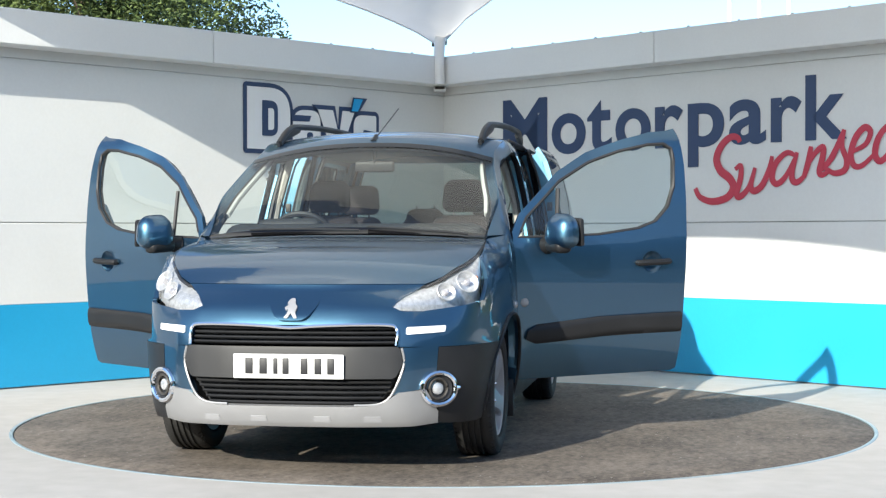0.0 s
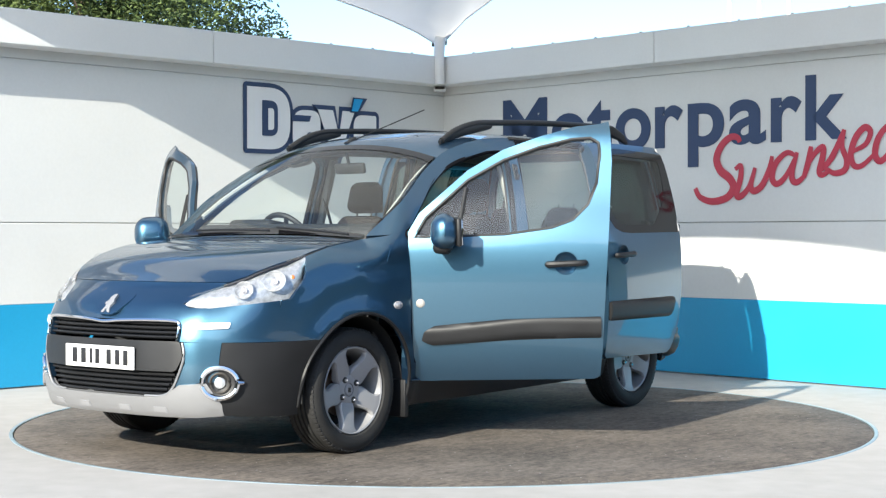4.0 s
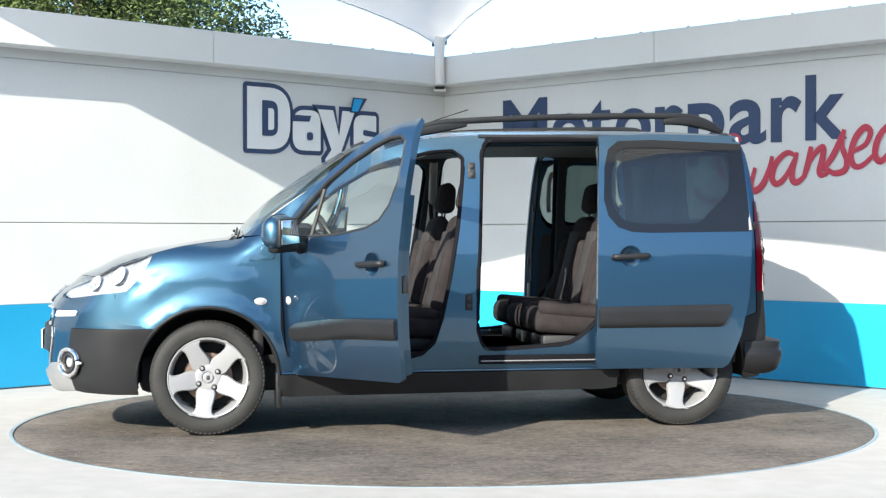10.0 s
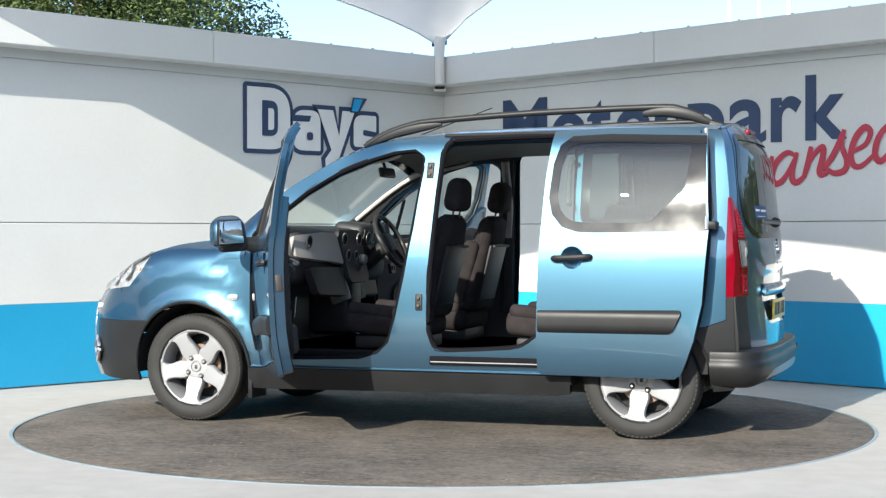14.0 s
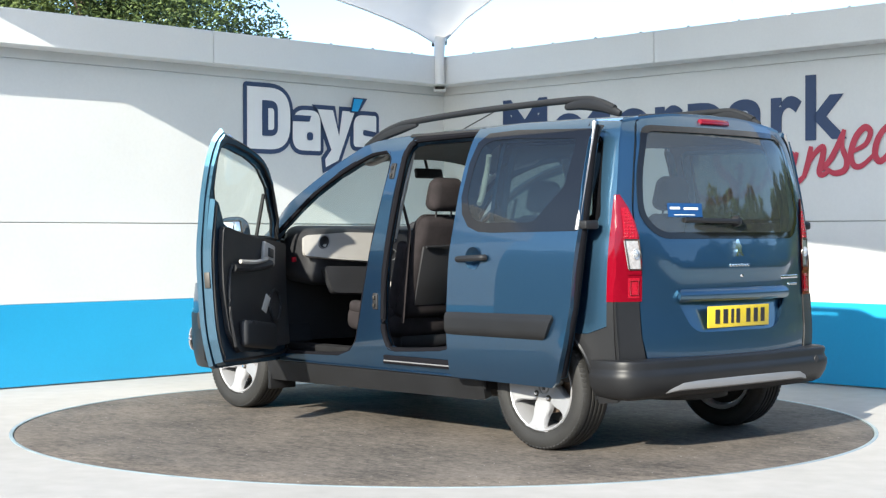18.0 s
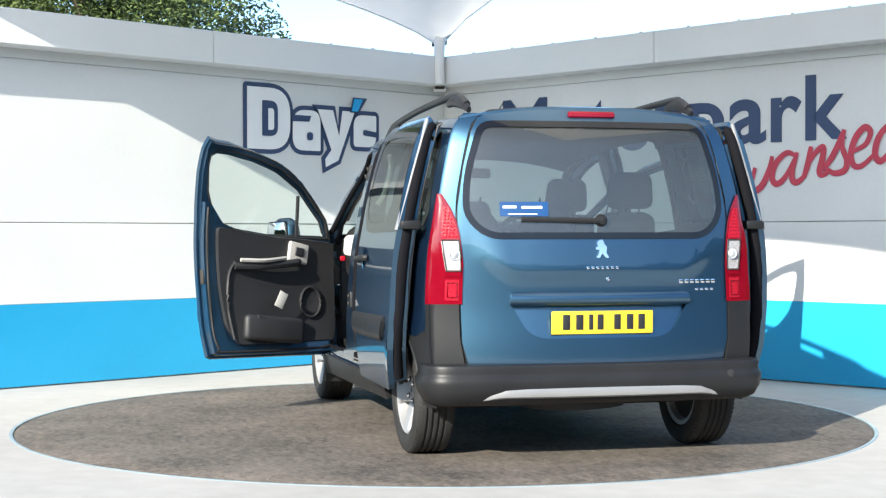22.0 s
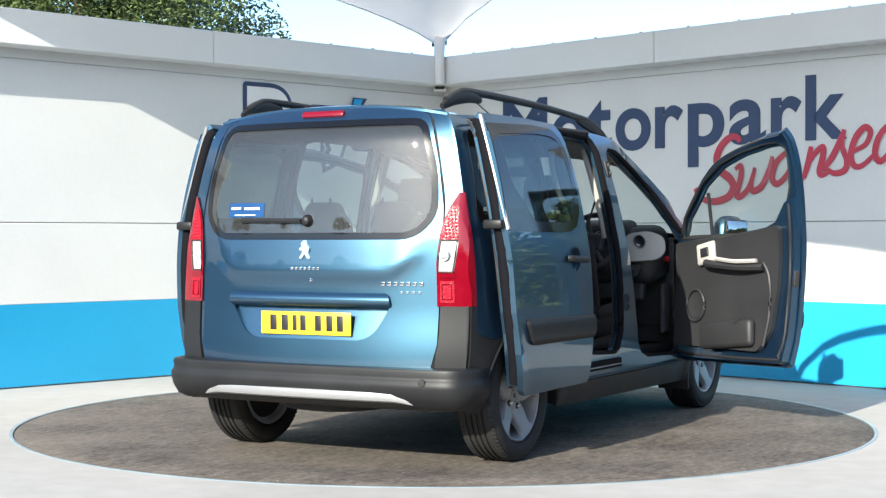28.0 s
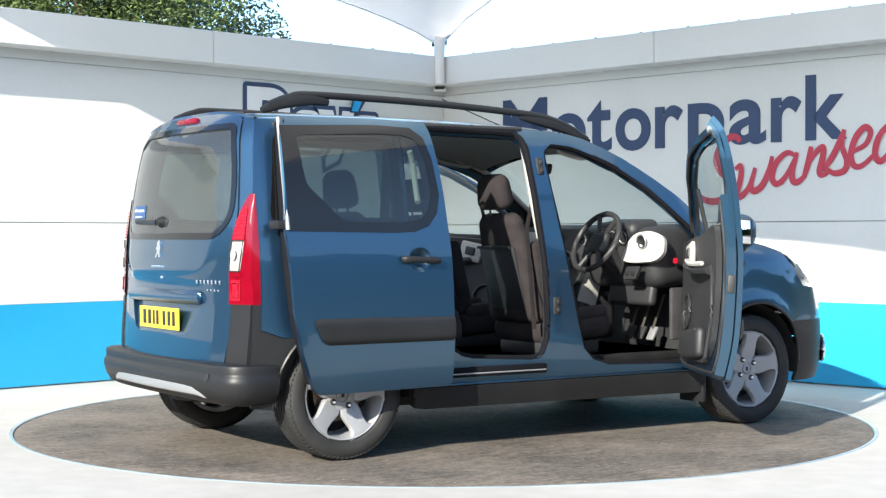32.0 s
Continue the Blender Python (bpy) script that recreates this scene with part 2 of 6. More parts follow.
def part(name, mesh, material, parent=None, label="", flat=False):
    """Links a mesh or bmesh as one object under a thing or a part; its points are in the thing's space."""
    if isinstance(mesh, bmesh.types.BMesh):
        bm, mesh = mesh, bpy.data.meshes.new(name)
        bm.to_mesh(mesh)
        bm.free()
        if not flat:
            mesh.shade_smooth()
            mesh.set_sharp_from_angle(angle=radians(38))
    mesh.name = name
    off = REST.get(parent.name) if parent else None
    if off is not None:
        mesh.transform(Matrix.Translation(-off))
    mesh.materials.clear()
    mesh.materials.append(material)
    ob = new(name, mesh)
    if parent:
        ob.parent = parent
    if label:
        ob["label"] = label
    return ob


def thing(name, label, category, m=None, group="", kind=""):
    ob = new(name)
    ob.empty_display_size = 0.1
    if m is not None:
        ob.matrix_basis = m
    return tagged(ob, label, category, group, kind)


def pydata(verts, faces, normals=None):
    me = bpy.data.meshes.new("m")
    me.from_pydata([tuple(v) for v in verts], [], faces)
    me.shade_smooth()
    if normals is not None:
        me.normals_split_custom_set_from_vertices([tuple(v) for v in normals])
    else:
        me.set_sharp_from_angle(angle=radians(38))
    return me


def rbox(size, at=(0, 0, 0), bev=0.01, rot=(0, 0, 0), seg=2, bm=None, taper=None):
    """Box with rounded edges; taper scales the upper end in x and y."""
    b = bmesh.new()
    bmesh.ops.create_cube(b, size=1)
    for v in b.verts:
        if taper and v.co.z > 0:
            v.co.x *= taper[0]
            v.co.y *= taper[1]
        v.co = Vector((v.co.x * size[0], v.co.y * size[1], v.co.z * size[2]))
    if bev:
        bmesh.ops.bevel(b, geom=list(b.edges), offset=min(bev, min(size) * 0.49), segments=seg, affect="EDGES", profile=0.5)
    b.transform(pose(*at, *rot))
    if bm is None:
        return b
    me = bpy.data.meshes.new("t")
    b.to_mesh(me)
    b.free()
    bm.from_mesh(me)
    bpy.data.meshes.remove(me)
    return bm


def smoothpath(pts, n=6, closed=False):
    """Catmull-Rom through the points."""
    P = [Vector(p) for p in pts]
    out, N = [], len(P)
    for i in range(N if closed else N - 1):
        a, b, c, d = (P[(i + k) % N] if closed else P[min(max(i + k, 0), N - 1)] for k in (-1, 0, 1, 2))
        for j in range(n):
            t = j / n
            out.append(0.5 * ((2 * b) + (c - a) * t + (2 * a - 5 * b + 4 * c - d) * t * t + (3 * b - a - 3 * c + d) * t ** 3))
    if not closed:
        out.append(P[-1])
    return out


def tube(pts, r, seg=8, closed=False, up=(0, 0, 1), flat=1.0):
    """Rod along a path; r a number or one for each point; flat squeezes it across 'up'."""
    P = [Vector(p) for p in pts]
    N, V, F = len(P), [], []
    up = Vector(up)
    for i, p in enumerate(P):
        a, b = (P[i - 1], P[(i + 1) % N]) if closed else (P[max(i - 1, 0)], P[min(i + 1, N - 1)])
        t = (b - a).normalized()
        s = t.cross(up)
        s = s.normalized() if s.length > 1e-4 else t.orthogonal().normalized()
        u = s.cross(t)
        rr = r[i] if isinstance(r, (list, tuple)) else r
        for k in range(seg):
            w = 2 * math.pi * k / seg
            V.append(p + s * (rr * math.cos(w)) + u * (rr * flat * math.sin(w)))
    for i in range(N if closed else N - 1):
        j = (i + 1) % N
        for k in range(seg):
            q = (k + 1) % seg
            F.append((i * seg + k, i * seg + q, j * seg + q, j * seg + k))
    if not closed:
        F.append(tuple(range(seg)))
        F.append(tuple(reversed(range((N - 1) * seg, N * seg))))
    return pydata(V, F)


def lathe(prof, seg=32, m=None, closed=False):
    """Turns (radius, height) points round the z axis."""
    V, F, n = [], [], len(prof)
    for k in range(seg):
        w = 2 * math.pi * k / seg
        V += [Vector((r * math.cos(w), r * math.sin(w), h)) for r, h in prof]
    for k in range(seg):
        q = (k + 1) % seg
        for i in range(n if closed else n - 1):
            j = (i + 1) % n
            F.append((k * n + i, q * n + i, q * n + j, k * n + j))
    if m is not None:
        V = [m @ v for v in V]
    return pydata(V, F)


def pchip(pts):
    """Smooth curve through (u, v) points with no overshoot."""
    p = sorted(pts)
    X, Y = [a for a, _ in p], [b for _, b in p]
    d = [(Y[i + 1] - Y[i]) / (X[i + 1] - X[i]) for i in range(len(X) - 1)]
    s = [d[0]] + [0.0 if d[i - 1] * d[i] <= 0 else 2 * d[i - 1] * d[i] / (d[i - 1] + d[i]) for i in range(1, len(d))] + [d[-1]]

    def f(u):
        if u <= X[0]:
            return Y[0] + s[0] * (u - X[0])
        if u >= X[-1]:
            return Y[-1] + s[-1] * (u - X[-1])
        i = int(np.searchsorted(X, u)) - 1
        h = X[i + 1] - X[i]
        t = (u - X[i]) / h
        return (Y[i] * (1 + 2 * t) * (1 - t) ** 2 + Y[i + 1] * t * t * (3 - 2 * t)
                + h * s[i] * t * (1 - t) ** 2 - h * s[i + 1] * t * t * (1 - t))
    return f


def softened(f, lo, hi, w):
    """The same curve with its bends eased over about w metres."""
    u = np.arange(lo, hi, 0.001)
    k = np.exp(-0.5 * (np.arange(-3 * w, 3 * w + 0.0005, 0.001) / w) ** 2)
    v = np.convolve(np.pad([f(a) for a in u], len(k) // 2, "edge"), k / k.sum(), "same")[len(k) // 2:len(k) // 2 + len(u)]
    return lambda a: float(np.interp(a, u, v))


def inside(p, poly):
    c, n = False, len(poly)
    for i in range(n):
        (x1, y1), (x2, y2) = poly[i], poly[i - 1]
        if (y1 > p[1]) != (y2 > p[1]) and p[0] < (x2 - x1) * (p[1] - y1) / (y2 - y1) + x1:
            c = not c
    return c


def dense(poly, step):
    out = []
    for i, a in enumerate(poly):
        b = poly[(i + 1) % len(poly)]
        n = max(1, math.ceil(math.dist(a, b) / step))
        out += [(a[0] + (b[0] - a[0]) * k / n, a[1] + (b[1] - a[1]) * k / n) for k in range(n)]
    return out


def rounded(poly, r, n=4):
    """Rounds the corners of a polygon; r one radius or one for each corner."""
    out, N = [], len(poly)
    for i, p in enumerate(poly):
        rr = r[i] if isinstance(r, (list, tuple)) else r
        a, b, c = Vector(poly[i - 1]), Vector(p), Vector(poly[(i + 1) % N])
        u, v = a - b, c - b
        d = min(rr, u.length * 0.48, v.length * 0.48)
        if d < 1e-4:
            out.append(tuple(b))
            continue
        s, e = b + u.normalized() * d, b + v.normalized() * d
        for k in range(n + 1):
            t = k / n
            out.append(tuple(s * (1 - t) ** 2 + b * (2 * t * (1 - t)) + e * t * t))
    return out


def panel(outer, fn, out, holes=(), th=0.02, step=0.07, inward=None, two=True):
    """A sheet cut to a flat outline with holes and laid on a curved skin fn(a, b), with thickness and true normals."""
    from mathutils.geometry import delaunay_2d_cdt
    loops = [dense(outer, step)] + [dense(h, step) for h in holes]
    pts, edges = [], []
    for lp in loops:
        o = len(pts)
        pts += lp
        edges += [(o + i, o + (i + 1) % len(lp)) for i in range(len(lp))]
    B = np.array(pts)
    lo, hi = B.min(0), B.max(0)
    for a in np.arange(lo[0] + step * 0.5, hi[0], step):
        for b in np.arange(lo[1] + step * 0.5, hi[1], step):
            if inside((a, b), loops[0]) and not any(inside((a, b), h) for h in loops[1:]) and ((B - (a, b)) ** 2).sum(1).min() > (0.42 * step) ** 2:
                pts.append((a, b))
    res = delaunay_2d_cdt([Vector(p) for p in pts], edges, [], 0, 1e-6)
    V2, T = res[0], []
    for f in res[2]:
        c = sum((V2[i] for i in f), Vector((0, 0))) / len(f)
        if inside(c, loops[0]) and not any(inside(c, h) for h in loops[1:]):
            T.append(tuple(f))
    e, out = 0.004, Vector(out)
    P, Nn = [], []
    for v in V2:
        p = Vector(fn(v.x, v.y))
        n = (Vector(fn(v.x + e, v.y)) - Vector(fn(v.x - e, v.y))).cross(Vector(fn(v.x, v.y + e)) - Vector(fn(v.x, v.y - e)))
        n = n.normalized() if n.length > 1e-12 else out.normalized()
        P.append(p)
        Nn.append(n if n.dot(out) >= 0 else -n)
    F = []
    for f in T:
        n = (P[f[1]] - P[f[0]]).cross(P[f[2]] - P[f[0]])
        F.append(f if n.dot(Nn[f[0]]) >= 0 else tuple(reversed(f)))
    N = len(P)
    VV, NN, FF = list(P), list(Nn), list(F)
    if two:
        VV += [p - n * th for p, n in zip(P, Nn)]
        NN += [-n for n in Nn]
        FF += [tuple(i + N for i in reversed(f)) for f in F]
        used = {}
        for f in F:
            for i in range(len(f)):
                k = (f[i], f[(i + 1) % len(f)])
                used[k] = True
        for (a, b) in list(used):
            if (b, a) in used:
                continue
            w = (P[b] - P[a]).cross(Nn[a])
            w = w.normalized() if w.length > 1e-9 else Nn[a]
            o = len(VV)
            VV += [P[a], P[b], P[b] - Nn[b] * th, P[a] - Nn[a] * th]
            NN += [w] * 4
            FF.append((o + 1, o, o + 3, o + 2))
    return pydata(VV, FF, NN)


def clamp(v, a=0.0, b=1.0):
    return max(a, min(b, v))


def grown(poly, d):
    """Outline moved outwards by d metres."""
    out, n = [], len(poly)
    area = sum(poly[i - 1][0] * poly[i][1] - poly[i][0] * poly[i - 1][1] for i in range(n))
    sg = 1 if area > 0 else -1
    for i in range(n):
        a, b, c = Vector(poly[i - 1]), Vector(poly[i]), Vector(poly[(i + 1) % n])
        u, v = (b - a).normalized(), (c - b).normalized()
        t = (u + v).normalized() if (u + v).length > 1e-6 else u
        nrm = Vector((t.y, -t.x)) * sg
        out.append(tuple(b + nrm * (d / max(0.5, nrm.dot(Vector((u.y, -u.x)) * sg)))))
    return out


# ---- the setting ----
KL, KR, CORNER = 0.997, -1.05, Vector((0.005, 5.083, 0))
DIR_L, DIR_R = Vector((-1, -KL, 0)).normalized(), Vector((1, KR, 0)).normalized()
IN_L, IN_R = Vector((KL, -1, 0)).normalized(), Vector((KR, -1, 0)).normalized()

ground = part("ground", lathe([(2.53, -0.02), (2.53, 0.0), (3.2, 0.0), (6.5, 0.0), (11.0, 0.0)], 96), CONCRETE)
tagged(ground, "pale sunlit concrete forecourt round the turntable", "ground", kind="structure")
# unseen dark outer ring, added to darken what the car's sides reflect
part("dark_outer_ring", lathe([(11.0, 0.0), (14, 0.0), (30, 0.0), (200, 0.0), (3000, 0.0)], 96), DARKGROUND, ground, "unseen dark ground ring added to dim the car's reflections")
turntable = thing("turntable", "dark worn round vehicle turntable set flush in concrete", "turntable")
part("deck", lathe([(0, 0.0), (0.5, 0.0), (1.0, 0.0), (1.6, 0.0), (2.2, 0.0), (2.495, 0.0), (2.503, -0.004), (2.503, -0.06), (0, -0.06)], 128), DECK, turntable)
part("edge_ring", lathe([(2.508, -0.05), (2.508, 0.001), (2.512, 0.003), (2.526, 0.003), (2.529, 0.0), (2.529, -0.05)], 128), RING, turntable, "thin galvanised steel edge ring")

LEN_L, LEN_R = 8.5, 5.25
H_BLUE, H_SEAM, H_TRIM, H_FAS, H_TOP = 0.613, 1.215, 2.414, 2.488, 2.745
FAS_D = 0.20


def boxfrom(o, d, inn, s0, s1, z0, z1, n0, n1, bev=0.004):
    """Rounded box along a wall: s along it, n out from its face into the court."""
    b = rbox((s1 - s0, n1 - n0, z1 - z0), ((s0 + s1) / 2, (n0 + n1) / 2, (z0 + z1) / 2), bev, seg=1)
    up = Vector((0, 0, 1))
    m = Matrix((d, inn, up)).transposed().to_4x4()
    m.translation = o
    b.transform(m)
    if d.cross(inn).dot(up) < 0:
        bmesh.ops.reverse_faces(b, faces=b.faces)
    return b


def court_wall(name, d, inn, length, joints):
    w = part(name, boxfrom(CORNER, d, inn, -0.2, length, -0.05, H_TOP - 0.03, -0.22, -0.03), JOINT)
    tagged(w, "white panelled wall with a cyan band along its foot", "wall", kind="structure")
    for a, b in zip(joints[:-1], joints[1:]):
        part("lower_panel", boxfrom(CORNER, d, inn, a, b, H_BLUE, H_SEAM - 0.005, -0.03, 0.0), WALLWHITE, w)
        part("upper_panel", boxfrom(CORNER, d, inn, a, b, H_SEAM, H_TRIM - 0.002, -0.03, 0.0), WALLWHITE, w)
        part("head_panel", boxfrom(CORNER, d, inn, a, b, H_TRIM, H_FAS + 0.05, -0.03, -0.003), WALLWHITE, w)
        part("blue_band", boxfrom(CORNER, d, inn, a, b, 0.012, H_BLUE, -0.03, 0.0, 0.0), WALLBLUE, w, "cyan painted band")
    return w


def fascia(d, inn, cuts, s_in):
    f = thing("wall_fascia", "deep white metal fascia capping the wall", "fascia", kind="structure")
    for a, b in zip(cuts[:-1], cuts[1:]):
        part("fascia_sheet", boxfrom(CORNER, d, inn, a + 0.0015, b - 0.0015, H_FAS, H_TOP, -0.25, FAS_D, 0.006), FASCIA, f)
    s = s_in + 0.35
    while s < cuts[-1]:
        b = bmesh.new()
        bmesh.ops.create_uvsphere(b, u_segments=8, v_segments=5, radius=0.014)
        b.transform(Matrix.Translation(CORNER + d * s + inn * (FAS_D - 0.05) + Vector((0, 0, H_TOP + 0.004))))
        part("screw_cap", b, JOINT, f)
        s += 0.48
    return f


court_wall("wall_west", DIR_L, IN_L, LEN_L, [-0.02, LEN_L])
court_wall("wall_east", DIR_R, IN_R, LEN_R, [-0.02, LEN_R])
mit = FAS_D
fascia(DIR_L, IN_L, [mit, 2.782, 5.6, LEN_L], mit)
fascia(DIR_R, IN_R, [mit - 0.002, 2.643, LEN_R], mit)
corner_block = part("corner_trim", rbox((0.27, 0.27, H_TOP - H_FAS), (CORNER.x, CORNER.y - 0.085, (H_TOP + H_FAS) / 2), 0.006, (0, 0, 45)), FASCIA)
tagged(corner_block, "white folded corner piece of the fascia", "trim", kind="structure")
# ---- canopy over the court ----
def canopy():
    c = thing("canopy", "white scalloped tensile fabric canopy held by a leaning steel mast", "canopy")
    B, L, F, R = Vector((-0.03, 4.95, 2.86)), Vector((-3.78, 1.06, 3.0)), Vector((1.7, -3.75, 3.0)), Vector((4.9, 0.9, 3.0))
    top = Vector((0.6, 1.0, 4.7))

    def edge(a, b, bow, rise):
        mid = (a + b) / 2
        inw = Vector((top.x - mid.x, top.y - mid.y, 0)).normalized()
        return [a.lerp(b, k / 16) + inw * (bow * 4 * (k / 16) * (1 - k / 16)) + Vector((0, 0, rise * math.sin(math.pi * k / 16) ** 0.75)) for k in range(16)]
    rim = edge(B, L, 0.14, 0.30) + edge(L, F, 0.50, 0.36) + edge(F, R, 0.55, 0.30) + edge(R, B, 0.45, 0.68)
    V, Fa, n, rows = [], [], len(rim), 10
    for j in range(rows + 1):
        t = j / rows
        for p in rim:
            q = p.lerp(top, t * 0.97)
            q.z = p.z + (top.z - p.z) * t ** 1.35
            V.append(q)
    for j in range(rows):
        for i in range(n):
            k = (i + 1) % n
            Fa.append((j * n + i, j * n + k, (j + 1) * n + k, (j + 1) * n + i))
    part("membrane", pydata(V, Fa), MEMBRANE, c)
    part("edge_cable", tube(rim, 0.010, 6, True), POLE, c)
    part("mast", tube(smoothpath([(-0.035, 4.752, 2.492), (-0.035, 4.752, 2.77), (-0.012, 4.75, 3.0), (0.047, 4.72, 3.26), (0.13, 4.5, 3.75), (0.36, 3.0, 4.6), (0.6, 1.0, 5.0)], 6), 0.049, 18, up=(0, 1, 0)), POLE, c)
    part("hub", lathe([(0, 0.35), (0.14, 0.32), (0.16, 0.1), (0.16, -0.05), (0, -0.08)], 24, Matrix.Translation(top)), POLE, c)
    part("corner_plate", rbox((0.022, 0.02, 0.16), (-0.092, 4.90, 2.93), 0.005), DARKMETAL, c)
    part("corner_plate", rbox((0.020, 0.02, 0.15), (0.026, 4.90, 2.94), 0.005), DARKMETAL, c)


canopy()
cctv = thing("junction_box", "small white cable box under the fascia in the wall corner", "box")
part("casing", rbox((0.115, 0.20, 0.036), (-0.03, 4.97, 2.462), 0.006), POLE, cctv)
part("bracket", rbox((0.09, 0.006, 0.022), (-0.03, 4.868, 2.467), 0.002), DARKMETAL, cctv)


# ---- lettering on the walls ----
def glyph(ch, x0, x1, z0, z1, d, inn, material, parent, offset=0.0, shear=0.0, name="letter", depth=0.004, lift=0.003, keep=None):
    """One letter stretched to its place on a wall: x along the wall, z up."""
    cu = bpy.data.curves.new("t", "FONT")
    cu.body, cu.offset, cu.fill_mode, cu.resolution_u, cu.shear = ch, offset, "BOTH", 6, shear
    cu.extrude = 0.01
    o = bpy.data.objects.new("t", cu)
    scene.collection.objects.link(o)
    bpy.context.view_layer.update()
    me = bpy.data.meshes.new_from_object(o)
    bpy.data.objects.remove(o)
    bpy.data.curves.remove(cu)
    co = np.array([v.co[:] for v in me.vertices])
    lo, hi = co.min(0), co.max(0)
    up = Vector((0, 0, 1))
    flip = d.cross(up).dot(inn) < 0
    for v in me.vertices:
        u = (v.co.x - lo[0]) / (hi[0] - lo[0])
        s = x0 + (x1 - x0) * u
        z = z0 + (z1 - z0) * (v.co.y - lo[1]) / (hi[1] - lo[1])
        v.co = CORNER + d * s + inn * (lift + (depth if v.co.z > 0 else 0)) + up * z
    if d.cross(up).dot(inn) > 0:
        me.flip_normals()
    return part(name, me, material, parent, flat=True)


def outline_shape(poly, d, inn, material, parent, name, lift, depth=0.004):
    fn = lambda s, z: CORNER + d * s + inn * (lift + depth) + Vector((0, 0, z))
    return part(name, panel(poly, fn, inn, th=depth, step=0.5), material, parent)


sign = thing("wall_sign", "navy and red vinyl lettering on the white wall panels", "sign")
ZB, ZX, ZC = 1.818, 2.156, 2.305
for ch, s0, s1, z0, z1 in (("M", 0.776, 1.31, ZB, 2.318), ("o", 1.363, 1.752, ZB - 0.008, ZX + 0.006), ("t", 1.771, 2.039, ZB - 0.006, 2.25), ("o", 2.082, 2.454, ZB - 0.008, ZX + 0.006),
                           ("r", 2.50, 2.782, ZB, ZX + 0.004), ("p", 2.832, 3.184, 1.655, ZX + 0.004), ("a", 3.232, 3.573, ZB - 0.006, ZX + 0.006), ("r", 3.619, 3.891, ZB, ZX + 0.004), ("k", 3.925, 4.281, ZB, ZC)):
    glyph(ch, s0, s1, z0, z1, DIR_R, IN_R, NAVY, sign, 0.022)


def brush(strokes, box, w):
    """A brushed letter: strokes in its unit square, set slanting into a box on the east wall."""
    (s0, z0), (s1, z1) = box
    b = bmesh.new()
    for st in strokes:
        P = smoothpath([(x, y, 0) for x, y in st], 6)
        Q = [CORNER + DIR_R * (s0 + (s1 - s0) * p.x) + IN_R * 0.009 + Vector((0, 0, z0 + (z1 - z0) * p.y)) for p in P]
        n = len(Q)
        me = tube(Q, [w * (0.55 + 0.45 * math.sin(math.pi * clamp((i + 1.2) / (n + 1.4)))) for i in range(n)], 10, up=IN_R, flat=0.06)
        b.from_mesh(me)
        bpy.data.meshes.remove(me)
    part("letter", b, VINYLRED, sign, "crimson brushed letter")


STROKES = {
    "S": [[(0.95, 0.90), (0.90, 0.97), (0.76, 0.98), (0.58, 0.86), (0.48, 0.66), (0.56, 0.48), (0.74, 0.36), (0.82, 0.22), (0.70, 0.07), (0.40, 0.01), (0.14, 0.08), (0.04, 0.22)]],
    "w": [[(0.06, 0.70), (0.20, 0.78), (0.20, 0.5), (0.10, 0.12), (0.18, 0.03), (0.40, 0.25), (0.56, 0.72)], [(0.56, 0.72), (0.46, 0.30), (0.54, 0.16), (0.74, 0.30), (0.92, 0.70), (0.98, 0.98)]],
    "a": [[(0.72, 0.82), (0.46, 0.92), (0.14, 0.62), (0.04, 0.22), (0.18, 0.04), (0.44, 0.26), (0.74, 0.84)], [(0.76, 0.92), (0.62, 0.38), (0.64, 0.12), (0.78, 0.08), (0.96, 0.24)]],
    "n": [[(0.36, 0.90), (0.28, 0.5), (0.12, 0.04)], [(0.18, 0.30), (0.50, 0.72), (0.74, 0.86), (0.72, 0.56), (0.62, 0.20), (0.72, 0.10), (0.96, 0.22)]],
    "s": [[(0.02, 0.10), (0.40, 0.40), (0.80, 0.98)], [(0.80, 0.98), (0.72, 0.62), (0.88, 0.30), (0.80, 0.08), (0.46, 0.02), (0.16, 0.14)]],
    "e": [[(0.16, 0.40), (0.62, 0.56), (0.80, 0.84), (0.60, 0.97), (0.28, 0.74), (0.10, 0.34), (0.22, 0.06), (0.52, 0.06), (0.98, 0.34)]],
}
for ch, box, w in (("S", ((2.89, 1.372), (3.36, 1.885)), 0.034), ("w", ((3.27, 1.40), (3.64, 1.72)), 0.027), ("a", ((3.62, 1.49), (3.93, 1.755)), 0.026), ("n", ((3.88, 1.53), (4.15, 1.80)), 0.026),
                   ("s", ((4.06, 1.56), (4.31, 1.89)), 0.025), ("e", ((4.29, 1.60), (4.52, 1.90)), 0.026), ("a", ((4.50, 1.63), (4.80, 1.93)), 0.026)):
    brush(STROKES[ch], box, w)

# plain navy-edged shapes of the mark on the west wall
mark = thing("wall_mark", "white vinyl shapes edged in navy with a cyan tick", "sign")
bulge = lambda a, b, z0, z1, r: rounded([(a, z0), (a, z1), (b, z1), (b, z0)], r, 8)
shapes = [bulge(2.315, 1.835, 1.825, 2.365, [0.01, 0.01, 0.27, 0.27]), bulge(1.83, 1.50, 1.83, 2.20, [0.13, 0.15, 0.12, 0.03]),
          [(1.56, 2.215), (1.36, 2.215), (1.30, 2.0), (1.27, 2.215), (1.10, 2.215), (1.30, 1.76), (1.46, 1.69), (1.47, 1.78), (1.40, 1.86)], bulge(1.14, 0.85, 1.885, 2.19, [0.05, 0.12, 0.03, 0.12])]
